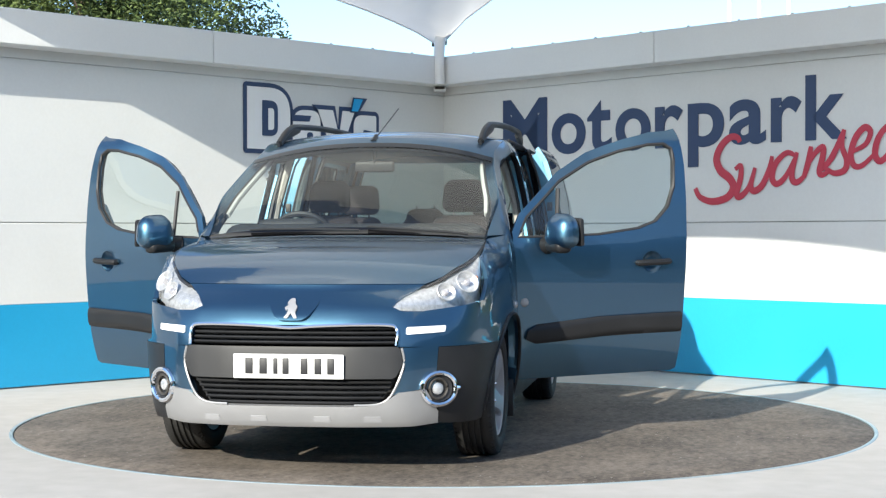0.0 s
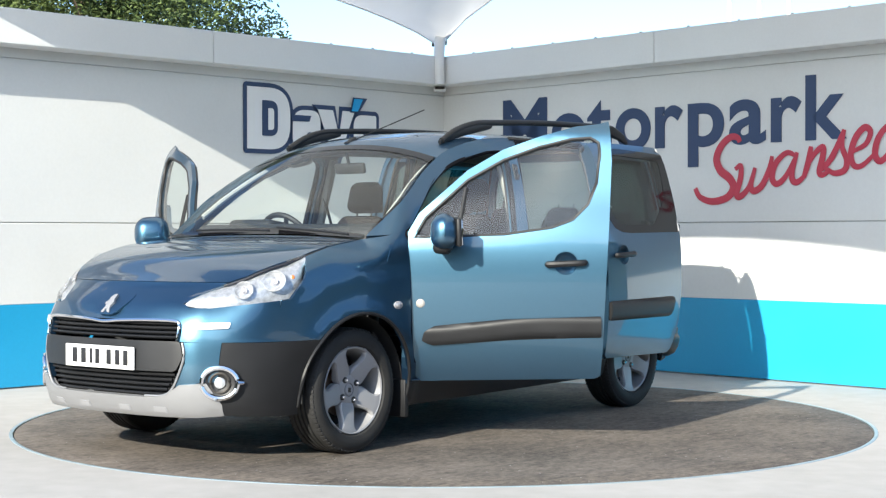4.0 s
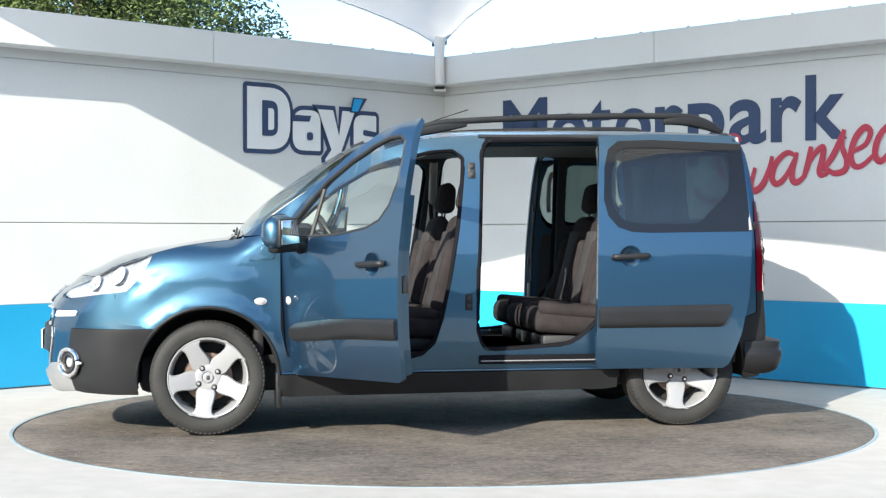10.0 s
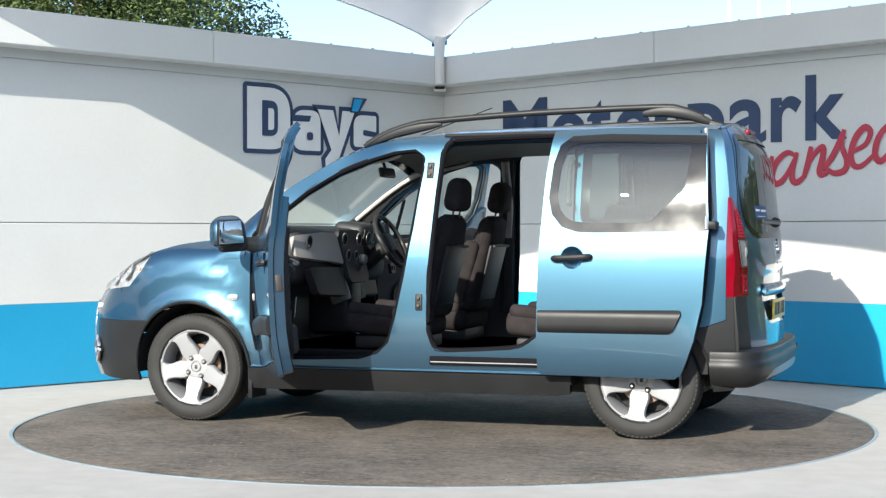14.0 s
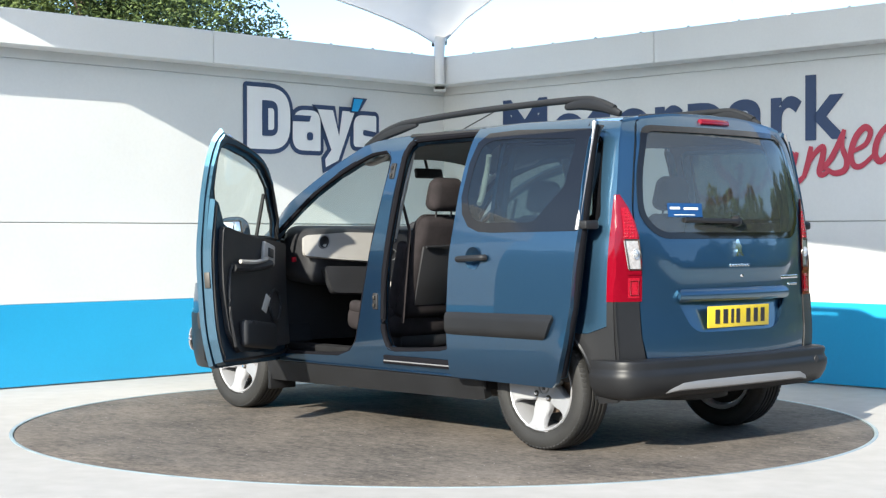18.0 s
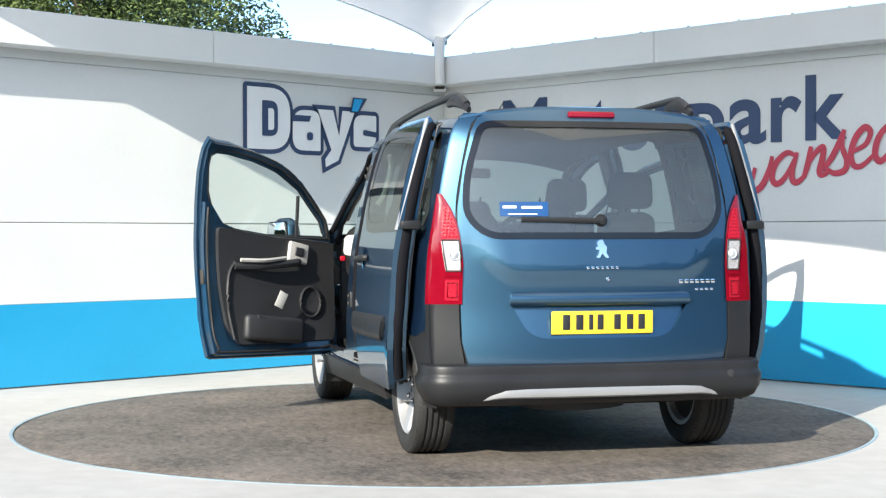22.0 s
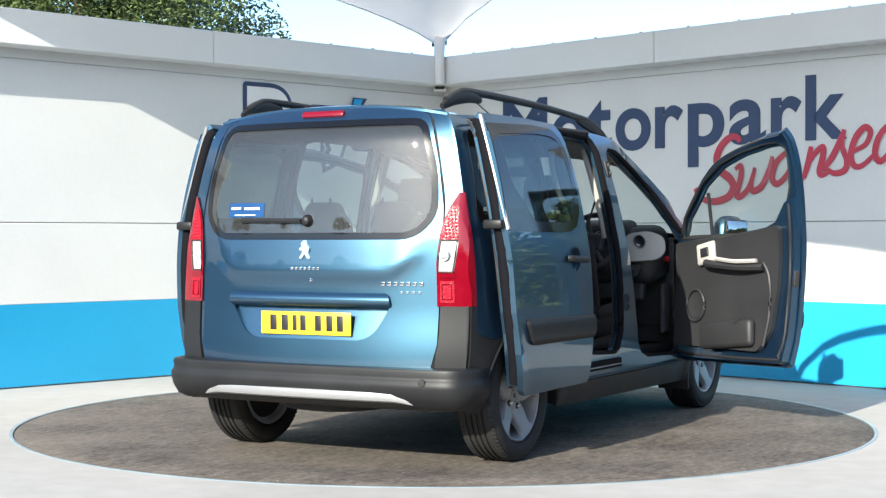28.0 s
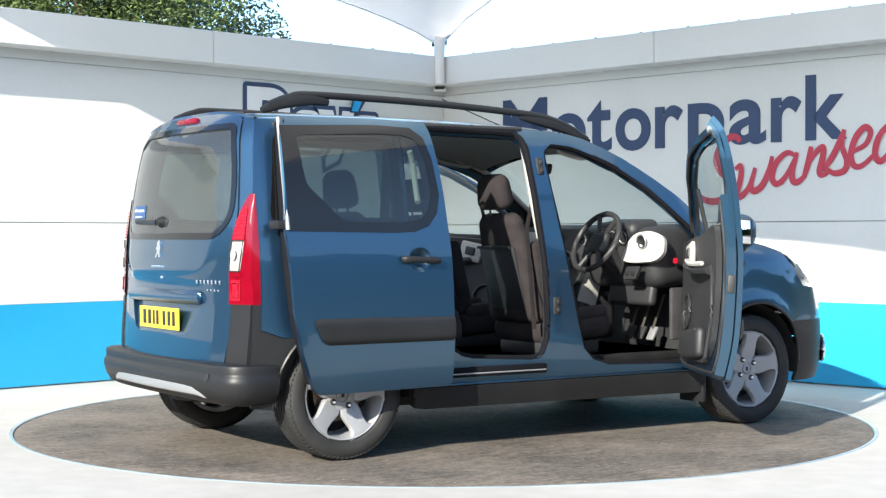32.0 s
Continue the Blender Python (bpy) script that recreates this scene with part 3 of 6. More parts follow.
for sh in shapes:
    outline_shape(grown(sh, 0.026), DIR_L, IN_L, NAVY, mark, "navy_edge", 0.003)
for sh in shapes:
    outline_shape(grown(sh, -0.012), DIR_L, IN_L, VINYLWHITE, mark, "white_field", 0.0085)
outline_shape(bulge(2.15, 1.985, 1.95, 2.245, [0.005, 0.005, 0.10, 0.10]), DIR_L, IN_L, NAVY, mark, "navy_slot", 0.014)
outline_shape(bulge(2.09, 2.03, 2.0, 2.18, [0.005, 0.005, 0.05, 0.05]), DIR_L, IN_L, VINYLWHITE, mark, "white_slot", 0.0195)
outline_shape(bulge(1.665, 1.60, 1.93, 2.0, 0.03), DIR_L, IN_L, NAVY, mark, "navy_slot", 0.014)
outline_shape([(1.83, 2.085), (1.83, 2.14), (1.62, 2.14), (1.64, 2.09)], DIR_L, IN_L, NAVY, mark, "navy_slot", 0.014)
outline_shape(rounded([(1.02, 2.0), (1.02, 2.05), (0.84, 2.03), (0.84, 1.985)], 0.02), DIR_L, IN_L, NAVY, mark, "navy_slot", 0.014)
outline_shape(grown([(1.165, 2.205), (1.135, 2.315), (1.00, 2.315), (1.085, 2.205)], 0.012), DIR_L, IN_L, NAVY, mark, "navy_edge", 0.0195)
outline_shape([(1.165, 2.205), (1.135, 2.315), (1.035, 2.315), (1.095, 2.205)], DIR_L, IN_L, VINYLCYAN, mark, "cyan_tick", 0.025)


# ---- trees and poles beyond the walls ----
def tree(at, height, crown_r, crown_z, leaves, seed, leaf=0.13):
    rnd = random.Random(seed)
    t = thing("tree", "leafy broad-crowned green tree standing behind the wall", "tree")
    tr = [Vector(at) + Vector((rnd.uniform(-0.1, 0.1) * k, rnd.uniform(-0.1, 0.1) * k, height * 0.75 * k / 5)) for k in range(6)]
    part("trunk", tube(smoothpath(tr, 3), [0.24 - 0.20 * k / 15 for k in range(16)], 10), BARK, t)
    hubs = []
    for k in range(34):
        a, r, z = rnd.uniform(0, 6.283), crown_r * math.sqrt(rnd.random()) * 0.85, rnd.uniform(crown_z[0], crown_z[1])
        hubs.append(Vector(at) + Vector((r * math.cos(a), r * math.sin(a), z)))
        if k < 12:
            b0 = tr[2 + k % 3]
            part("limb", tube(smoothpath([b0, b0.lerp(hubs[-1], 0.5) + Vector((0, 0, 0.25)), hubs[-1]], 4), [0.075 - 0.06 * i / 8 for i in range(9)], 6), BARK, t)
    V, F = [], []
    for _ in range(leaves):
        h = rnd.choice(hubs)
        d = Vector((rnd.gauss(0, 1), rnd.gauss(0, 1), rnd.gauss(0, 0.75)))
        p = h + d.normalized() * (crown_r * 0.36 * rnd.random() ** 0.45)
        u = Vector((rnd.gauss(0, 1), rnd.gauss(0, 1), rnd.gauss(0, 0.7))).normalized()
        v = u.orthogonal().normalized()
        w = u.cross(v)
        q = leaf * rnd.uniform(0.6, 1.25)
        o = len(V)
        V += [p - u * q * 0.5, p + v * q * 0.28 + w * q * 0.08, p + u * q * 0.55, p - v * q * 0.28 + w * q * 0.08]
        F += [(o, o + 1, o + 2), (o, o + 2, o + 3)]
    me = bpy.data.meshes.new("crown")
    me.from_pydata([tuple(v) for v in V], [], F)
    part("crown", me, LEAF, t)
    return t


tree((-4.6, 12.6, 0), 6.5, 2.4, (3.8, 7.0), 105000, 3, 0.07)
tree((-8.0, 13.5, 0), 7.0, 2.6, (3.8, 7.5), 75000, 4, 0.07)


def tree_belt():
    """Far belt of trees closing the yard behind the camera."""
    rnd = random.Random(8)
    V, F, n = [], [], 210
    top = lambda q: 5.0 + 0.45 * math.sin(q * 0.21) + 0.3 * math.sin(q * 0.53 + 1) + 0.2 * math.sin(q * 1.3)
    at = lambda q, r, z: Vector((r * math.cos(radians(-185 + 245 * q / n)), r * math.sin(radians(-185 + 245 * q / n)), z))
    for q in range(n + 1):
        for z, r in ((0, 27.0), (0.5, 26.6), (0.82, 27.0), (1.0, 28.2), (0.0, 29.5)):
            V.append(at(q, r + rnd.uniform(-0.3, 0.3), z * top(q)))
    for q in range(n):
        F += [(q * 5 + i, q * 5 + i + 1, q * 5 + i + 6, q * 5 + i + 5) for i in range(4)]
    for _ in range(19000):
        q = rnd.uniform(0, n)
        t = rnd.random() ** 0.7
        p = at(q, 26.6 + rnd.uniform(-0.5, 0.3) + 1.3 * max(0, t - 0.8) * 5, t * top(q) * 1.06 + 0.1)
        u = Vector((rnd.gauss(0, 1), rnd.gauss(0, 1), rnd.gauss(0, 0.7))).normalized()
        v = u.orthogonal().normalized() * 0.17
        o = len(V)
        V += [p - u * 0.26, p + v, p + u * 0.28, p - v]
        F.append((o, o + 1, o + 2, o + 3))
    me = bpy.data.meshes.new("tree_belt")
    me.from_pydata([tuple(v) for v in V], [], F)
    belt = part("tree_belt", me, LEAF)
    tagged(belt, "far dense belt of green trees round the yard", "trees", kind="stuff")


tree_belt()


def flagpole(x):
    f = thing("flagpole", "tall slim white flagpole beyond the wall", "flagpole", pose(x, 20.7, 0), "flagpoles beyond the wall")
    part("pole", lathe([(0, 9.0), (0.03, 9.0), (0.045, 4.0), (0.05, 0.05), (0, 0.05)], 12), POLE, f)
    part("base_plate", lathe([(0, 0.06), (0.16, 0.06), (0.18, 0.03), (0.18, 0.0), (0, 0)], 16), POLE, f)
    part("finial", lathe([(0, 9.10), (0.05, 9.06), (0.055, 9.03), (0.03, 9.0)], 10), POLE, f)


for x in (5.56, 6.14, 6.71):
    flagpole(x)
# ---- the car: skin functions in its own space, x to its nose, y to its left, z up from the deck ----
HALF = pchip([(0.10, 0.79), (0.22, 0.83), (0.36, 0.865), (0.5, 0.885), (0.62, 0.893), (0.74, 0.892), (0.84, 0.8895), (0.92, 0.886), (1.0, 0.8805), (1.07, 0.872),
              (1.18, 0.852), (1.31, 0.830), (1.48, 0.788), (1.6, 0.752), (1.67, 0.718), (1.73, 0.645), (1.80, 0.53)])
PLAN = pchip([(-2.2, 0.86), (-1.95, 0.91), (-1.84, 0.938), (-1.7, 0.965), (-1.4, 0.99), (-1.0, 1.0), (0.8, 1.0), (1.2, 0.992), (1.5, 0.975), (1.8, 0.935), (2.0, 0.865), (2.15, 0.76), (2.3, 0.55)])
TOP = pchip([(2.20, 0.765), (2.06, 0.815), (1.86, 0.94), (1.66, 1.016), (1.49, 1.06), (1.35, 1.08), (1.20, 1.098), (1.10, 1.16), (0.918, 1.29), (0.715, 1.43),
             (0.512, 1.545), (0.376, 1.603), (0.105, 1.672), (-0.269, 1.696), (-0.95, 1.705), (-1.5, 1.70), (-1.74, 1.69), (-1.9, 1.68)])
REARX = pchip([(0.2, -1.87), (0.5, -1.885), (0.78, -1.868), (1.05, -1.862), (1.31, -1.838), (1.5, -1.815), (1.62, -1.795), (1.70, -1.765), (1.80, -1.70)])
HALF = softened(HALF, 0.0, 1.95, 0.03)
PLAN = softened(PLAN, -2.5, 2.6, 0.05)
TOP = softened(TOP, -2.2, 2.5, 0.018)
WHEELX, WHEELY, WHEELR = 1.364, 0.75, 0.322


def ease(u):
    u = clamp(u)
    return u * u * (3 - 2 * u)


def S(x, z):
    """Half width of the body at a place in side view."""
    y = HALF(z) * PLAN(x)
    y -= 0.05 * ease(x / 1.0) * ease((z - 1.02) / 0.40) + 0.05 * ease((x - 0.05) / 0.4) * ease((z - 1.27) / 0.36)
    zt = TOP(x)
    t = clamp((z - zt + 0.13) / 0.13, 0, 1.3)
    y -= (0.10 * ease((x - 0.82) / 0.40) - 0.045 * ease((x - 1.2) / 0.45)) * t * t
    r = math.hypot(x - WHEELX, z - 0.32)
    if x > 0.95 and r < 0.66:
        u = clamp((0.65 - r) / 0.075)
        y += 0.013 * u * u * (3 - 2 * u) * ease((x - 0.99) / 0.25) * ease((1.86 - x) / 0.18) * ease((z - 0.45) / 0.2)
    for xw in (WHEELX, -WHEELX):
        d = abs(math.hypot(x - xw, z - 0.32) - 0.40)
        y += (0.020 if xw > 0 else 0.010) * math.exp(-(d / 0.06) ** 2)
    return y


def sidefn(s, lift=0.0):
    return lambda x, z: Vector((x, s * (S(x, z) + lift), z))


def crownfn(x, y):
    """Bonnet, windscreen and roof skin over the top line."""
    zt = TOP(x)
    w = S(x, zt)
    u = clamp(y / w, -1, 1)
    ws = clamp((x - 0.20) / 0.25) * clamp((1.24 - x) / 0.16)
    c = 0.058 - 0.042 * clamp((x - 1.0) / 0.2) + 0.036 * ws
    if x > 1.55:
        c += 0.072 * clamp((x - 1.55) / 0.5)
    return Vector((x, y, zt + c * (1 - abs(u) ** 2.3)))


FOLD = softened(lambda d: clamp(1 - d / 0.17) if d > 0 else math.exp(-(d / 0.045) ** 2), -0.9, 0.9, 0.010)


def rearfn(y, z, lift=0.0):
    """Tail skin, with the soft horizontal fold across the tailgate."""
    w = S(REARX(z), z)
    u = clamp(abs(y) / w)
    b = 0.125 + 0.0 * z
    if z > 1.6:
        b -= 0.5 * (z - 1.6)
    zc = 0.945 + 0.09 * ease((abs(y) - 0.40) / 0.24)
    fold = 0.016 * ease((0.66 - abs(y)) / 0.20) * FOLD(z - zc)
    return Vector((REARX(z) - b * (1 - u ** 2.4) - lift - fold, y, z))


NOSEZ = pchip([(0.18, -0.10), (0.26, -0.035), (0.34, -0.01), (0.46, 0.0), (0.58, -0.004), (0.68, -0.022), (0.74, -0.048), (0.79, -0.082), (0.84, -0.118), (0.88, -0.155), (0.93, -0.215)])
NOSEY = pchip([(0, 0.0), (0.25, 0.010), (0.45, 0.048), (0.535, 0.080), (0.60, 0.125), (0.69, 0.215), (0.76, 0.31), (0.82, 0.42), (0.86, 0.53), (0.9, 0.7)])


def nosefn(y, z, lift=0.0):
    return Vector((2.305 + NOSEZ(z) - NOSEY(abs(y)) + lift, y, z))


def arc(cx, cz, r, a0, a1, n=14):
    return [(cx + r * math.cos(radians(a0 + (a1 - a0) * k / n)), cz + r * math.sin(radians(a0 + (a1 - a0) * k / n))) for k in range(n + 1)]


DOOR_AP = [(0.965, 0.60), (0.965, 1.07), (0.90, 1.165), (0.655, 1.375), (0.467, 1.487), (0.26, 1.562), (0.10, 1.602), (-0.03, 1.612), (-0.085, 1.575), (-0.098, 1.50),
           (-0.055, 1.15), (-0.008, 0.88), (0.045, 0.64), (0.09, 0.50), (0.16, 0.435), (0.28, 0.40), (0.80, 0.385), (0.93, 0.44)]
SLIDE_AP = [(-0.185, 1.50), (-0.20, 1.61), (-0.235, 1.655), (-0.30, 1.672), (-0.90, 1.682), (-0.98, 1.66), (-1.0, 1.58), (-1.0, 0.85), (-0.93, 0.70), (-0.82, 0.575),
            (-0.74, 0.51), (-0.64, 0.475), (-0.25, 0.452), (-0.175, 0.48), (-0.145, 0.56), (-0.142, 0.68), (-0.155, 1.0)]
QUARTER = rounded([(-1.06, 1.18), (-1.06, 1.61), (-1.68, 1.60), (-1.735, 1.19)], [0.06, 0.06, 0.05, 0.05])
FRONT_WIN = [(0.93, 1.10), (0.87, 1.205), (0.65, 1.40), (0.46, 1.505), (0.27, 1.572), (0.10, 1.612), (0.0, 1.618), (-0.045, 1.592), (-0.052, 1.53), (-0.035, 1.38), (0.01, 1.27), (0.09, 1.19), (0.20, 1.15), (0.45, 1.115)]
SLIDE_WIN = [(-0.245, 1.60), (-0.215, 1.50), (-0.20, 1.32), (-0.22, 1.235), (-0.27, 1.175), (-0.345, 1.15), (-0.45, 1.145), (-1.03, 1.152), (-1.015, 1.63), (-0.50, 1.65), (-0.30, 1.642)]


car = thing("car", "blue metallic five-door leisure van with open front and sliding doors", "car")


def body_sides(s):
    sf, out = sidefn(s), (0, s, 0)
    wing = [(0.985, 0.40), (0.985, 1.06), (1.02, 1.125), (1.10, 1.11)] + [(x, TOP(x) - 0.004) for x in (1.2, 1.3, 1.4, 1.5, 1.6, 1.665)] + [(1.72, 0.905), (1.81, 0.806), (1.865, 0.80), (1.885, 0.70), (1.87, 0.61), (1.735, 0.55)]
    wing += arc(WHEELX, 0.325, 0.39, 34, 180)[0:] + [(0.985, 0.33)]
    part("front_wing", panel(wing, sf, out, th=0.02, step=0.05), PAINT, car)
    top = [(x, TOP(x)) for x in (1.17, 1.10, 1.05, 0.99, 0.918, 0.82, 0.715, 0.6, 0.512, 0.44, 0.376, 0.24, 0.105, -0.08, -0.269, -0.6, -0.95, -1.2, -1.5, -1.70)]
    shell = [(0.985, 0.345), (0.985, 1.06), (1.02, 1.12)] + top + [(REARX(z), z) for z in (1.69, 1.62, 1.5, 1.35)] + [(-1.836, 1.318), (-1.828, 1.30), (-1.826, 1.10), (-1.826, 0.9), (-1.826, 0.785), (-1.826, 0.66), (-1.72, 0.622)]
    shell += arc(-WHEELX, 0.325, 0.385, 131, 30) + [(-0.985, 0.345)]
    part("side_shell", panel(shell, sf, out, [DOOR_AP, SLIDE_AP, QUARTER], th=0.055, step=0.06), PAINT, car)
    inner = sidefn(s, -0.062)
    trim = [(0.95, 0.42), (0.95, 1.06)] + [(x, TOP(x) - 0.02) for x in (1.0, 0.9, 0.715, 0.512, 0.376, 0.105, -0.269, -0.95, -1.5, -1.68)] + [(-1.72, 1.3), (-1.72, 0.36), (-1.0, 0.36)]
    part("pillar_trim", panel(trim, inner, out, [grown(DOOR_AP, 0.008), grown(SLIDE_AP, 0.008), grown(QUARTER, 0.008)], th=0.012, step=0.09), CABIN, car)
    for ap, r in ((DOOR_AP, 0.017), (SLIDE_AP, 0.019)):
        loop = smoothpath([sidefn(s, -0.018)(*p) for p in grown(ap, -0.006)], 4, True)
        part("door_seal", tube(loop, r, 8, True), EDGE, car)
    part("quarter_window", panel(grown(QUARTER, 0.012), sidefn(s, 0.003), out, two=False, step=0.1), TINT, car, "dark tinted quarter glass")
    frame_q = panel(grown(QUARTER, 0.03), sidefn(s, 0.0045), out, [grown(QUARTER, -0.02)], th=0.003, step=0.1)
    part("quarter_window_border", frame_q, BLACKGLASS, car)
    # sill, arches, lower plastic
    sill = [(0.975, 0.335), (0.975, 0.215), (0.9, 0.21), (-0.9, 0.225), (-0.975, 0.235), (-0.975, 0.335)]
    part("sill_cover", panel(sill, sidefn(s, 0.012), out, th=0.05, step=0.06), PLASTIC, car, "black plastic sill cover")
    lip = [Vector((x, s * (S(x, z) + 0.002), z)) for x, z in arc(WHEELX, 0.325, 0.393, -8, 188, 28)]
    part("arch_lip", tube(lip, 0.010, 6), PLASTIC, car)
    lip = [Vector((x, s * (S(x, z) + 0.002), z)) for x, z in arc(-WHEELX, 0.325, 0.388, -5, 185, 28)]
    part("arch_lip", tube(lip, 0.010, 6), PLASTIC, car)
    for xw in (WHEELX, -WHEELX):
        V, F = [], []
        prof = arc(xw, 0.325, 0.385, -6, 186, 20)
        for x, z in prof:
            V += [Vector((x, s * 0.84, z)), Vector((x, s * 0.50, z))]
        for i in range(len(prof) - 1):
            F.append((2 * i, 2 * i + 1, 2 * i + 3, 2 * i + 2))
        V += [Vector((xw, s * 0.50, 0.325))]
        F += [(2 * i + 1, len(V) - 1, 2 * i + 3) for i in range(len(prof) - 1)]
        part("wheel_arch_liner", pydata(V, F), UNDER, car)
    part("mudflap", rbox((0.03, 0.20, 0.20), (0.975, s * 0.77, 0.25), 0.008), PLASTIC, car)
    # rear black corner below the lamp and bumper side
    col = [(0.672, 0.47), (0.697, 0.62), (0.699, 0.783), (0.84, 0.783), (0.86, 0.47)]
    part("rear_corner_cover", panel(col, lambda y, z: (lambda v: Vector((v.x, s * v.y, v.z)))(rearfn(min(y, S(REARX(z), z)), z, 0.007)), (-1, 0, 0), th=0.02, step=0.04), PLASTIC, car)
    corner = [(-1.829, 0.783), (-1.829, 0.657), (-1.72, 0.618)] + arc(-WHEELX, 0.325, 0.393, 131, 180, 8) + [(-1.757, 0.27), (-1.86, 0.28), (-1.875, 0.50), (-1.865, 0.785)]
    part("rear_corner_cover", panel(corner, sidefn(s, 0.006), out, th=0.04, step=0.05), PLASTIC, car, "black plastic lower corner")
    # rounded bumper corner between nose and wheel arch
    def cornerfn(q, z, lift=0.0):
        a = nosefn(0.60, z)
        r = 0.393 ** 2 - (z - 0.325) ** 2
        xe = 1.873 if z > 0.605 else WHEELX + math.sqrt(max(r, 0.0))
        e = Vector((xe, S(xe, z), z))
        slope = (nosefn(0.602, z).x - nosefn(0.598, z).x) / 0.004
        side = (S(xe + 0.01, z) - S(xe - 0.01, z)) / 0.02
        k = 0.42 * math.hypot(e.x - a.x, e.y - a.y)
        c1 = a + Vector((slope, 1, 0)).normalized() * k
        c2 = e + Vector((1, side, 0)).normalized() * k
        p = a * (1 - q) ** 3 + c1 * (3 * q * (1 - q) ** 2) + c2 * (3 * q * q * (1 - q)) + e * q ** 3
        t = (e - a).normalized()
        n = Vector((-t.y, t.x, 0))
        n = n if n.y > 0 else -n
        p += n * lift
        return Vector((p.x, s * p.y, z))
    out2 = (0.7, s * 0.7, 0)
    low = [(0.12, 0.41), (0.12, 0.598), (1.0, 0.598), (1.0, 0.232), (0.75, 0.232), (0.25, 0.24), (0.08, 0.25)]
    part("front_corner_cover", panel([(q, z) for q, z in low], lambda q, z: cornerfn(q, z, 0.002), out2, th=0.02, step=0.045), PLASTIC, car, "black plastic bumper corner")
    part("corner_panel", panel([(0.0, 0.41), (0.0, 0.60), (0.117, 0.60), (0.117, 0.41)], cornerfn, out2, th=0.02, step=0.045), PAINT, car)
    part("corner_panel", panel([(0.0, 0.60), (1.0, 0.60), (1.0, 0.798), (0.6, 0.785), (0.3, 0.775), (0.0, 0.765)], cornerfn, out2, th=0.02, step=0.045), PAINT, car)
    rep = sidefn(s, 0.006)(1.075, 0.749)
    part("side_repeater", lathe([(0, 0.008), (0.018, 0.006), (0.026, 0.0), (0.026, -0.01)], 20, Matrix.Translation(rep) @ pose(0, 0, 0, -90 * s) @ Matrix.Diagonal((1.35, 0.8, 1, 1))), CLEARLENS, car, "clear side repeater lamp")
    gus = rounded([(1.145, 0.975), (1.0, 0.985), (0.998, 1.075), (1.09, 1.08)], [0.012, 0.012, 0.012, 0.02])
    part("corner_filler", panel(gus, sidefn(s, 0.005), out, th=0.008, step=0.05), PAINT, car)
    # hinges on the middle pillar
    for z in (1.485, 0.735):
        b = rbox((0.042, 0.022, 0.095), sidefn(s, -0.002)(-0.135 if z > 1 else -0.10, z), 0.006, (14 * s if z > 1 else 0, 0, 0))
        h = part("striker_plate", b, RUBBER, car)
        part("bolt", rbox((0.018, 0.01, 0.02), sidefn(s, 0.016)(-0.135 if z > 1 else -0.10, z + 0.022), 0.003), DARKMETAL, h)
        part("bolt", rbox((0.018, 0.01, 0.02), sidefn(s, 0.016)(-0.135 if z > 1 else -0.10, z - 0.022), 0.003), DARKMETAL, h)
    # proud matt black bar stands in for the shaded track recess
    part("slide_track", rbox((0.80, 0.05, 0.05), (-0.56, s * 0.864, 0.405), 0.006), EDGE, car)
    # thin silver line paints the highlight along the slot
    part("slot_highlight", tube([(-0.95, s * 0.8905, 0.398), (-0.17, s * 0.8905, 0.398)], 0.004, 6), SILVER, car, "silver line standing in for the slot's highlight")
    part("sill_edge", tube([sidefn(s, 0.006)(x, 0.345) for x in (0.96, 0.6, 0.2, -0.2, -0.6, -0.96)], 0.006, 6), PAINT, car)
    part("upper_track", rbox((0.78, 0.012, 0.02), sidefn(s, 0.002)(-0.58, 1.69), 0.004, (35 * s, 0, 0)), UNDER, car)
    # roof rail
    rail = [Vector((0.33, s * 0.60, 1.655)), Vector((0.20, s * 0.60, 1.72)), Vector((0.05, s * 0.603, 1.764)), Vector((-0.12, s * 0.605, 1.783)), Vector((-0.7, s * 0.607, 1.812)), Vector((-1.40, s * 0.60, 1.825)), Vector((-1.55, s * 0.595, 1.808)), Vector((-1.66, s * 0.59, 1.765))]
    rr = part("roof_rail", tube(smoothpath(rail, 6), 0.019, 10), PLASTIC, car, "black roof rail")
    fs = [Vector((0.35, s * 0.60, 1.645)), Vector((0.15, s * 0.602, 1.715)), Vector((-0.03, s * 0.604, 1.752)), Vector((-0.14, s * 0.604, 1.765))]
    part("rail_foot", tube(smoothpath(fs, 5), [0.010 + 0.012 * math.sin(math.pi * k / 15) for k in range(16)], 8, flat=1.35), PLASTIC, rr)
    fs = [Vector((-1.33, s * 0.604, 1.79)), Vector((-1.45, s * 0.60, 1.80)), Vector((-1.58, s * 0.595, 1.78)), Vector((-1.70, s * 0.59, 1.735))]
    part("rail_foot", tube(smoothpath(fs, 5), [0.012 + 0.013 * math.sin(math.pi * k / 15) for k in range(16)], 8, flat=1.35), PLASTIC, rr)
    # tail lamp wrapped round the corner
    lamp = [(-1.785, 1.315), (-1.815, 1.318), (-1.845, 1.31), (-1.862, 1.05), (-1.872, 0.785), (-1.76, 0.78), (-1.755, 0.9), (-1.765, 1.1)]

    def lampfn(q, z):
        """Runs along the side and then across the rear."""
        x0 = REARX(z)
        if q <= 0:
            return Vector((x0 - q * 1.0, s * (S(x0 - q, z) + 0.008), z))
        y = S(x0, z) - q
        v = rearfn(y, z, 0.008)
        return Vector((v.x, s * y, z))
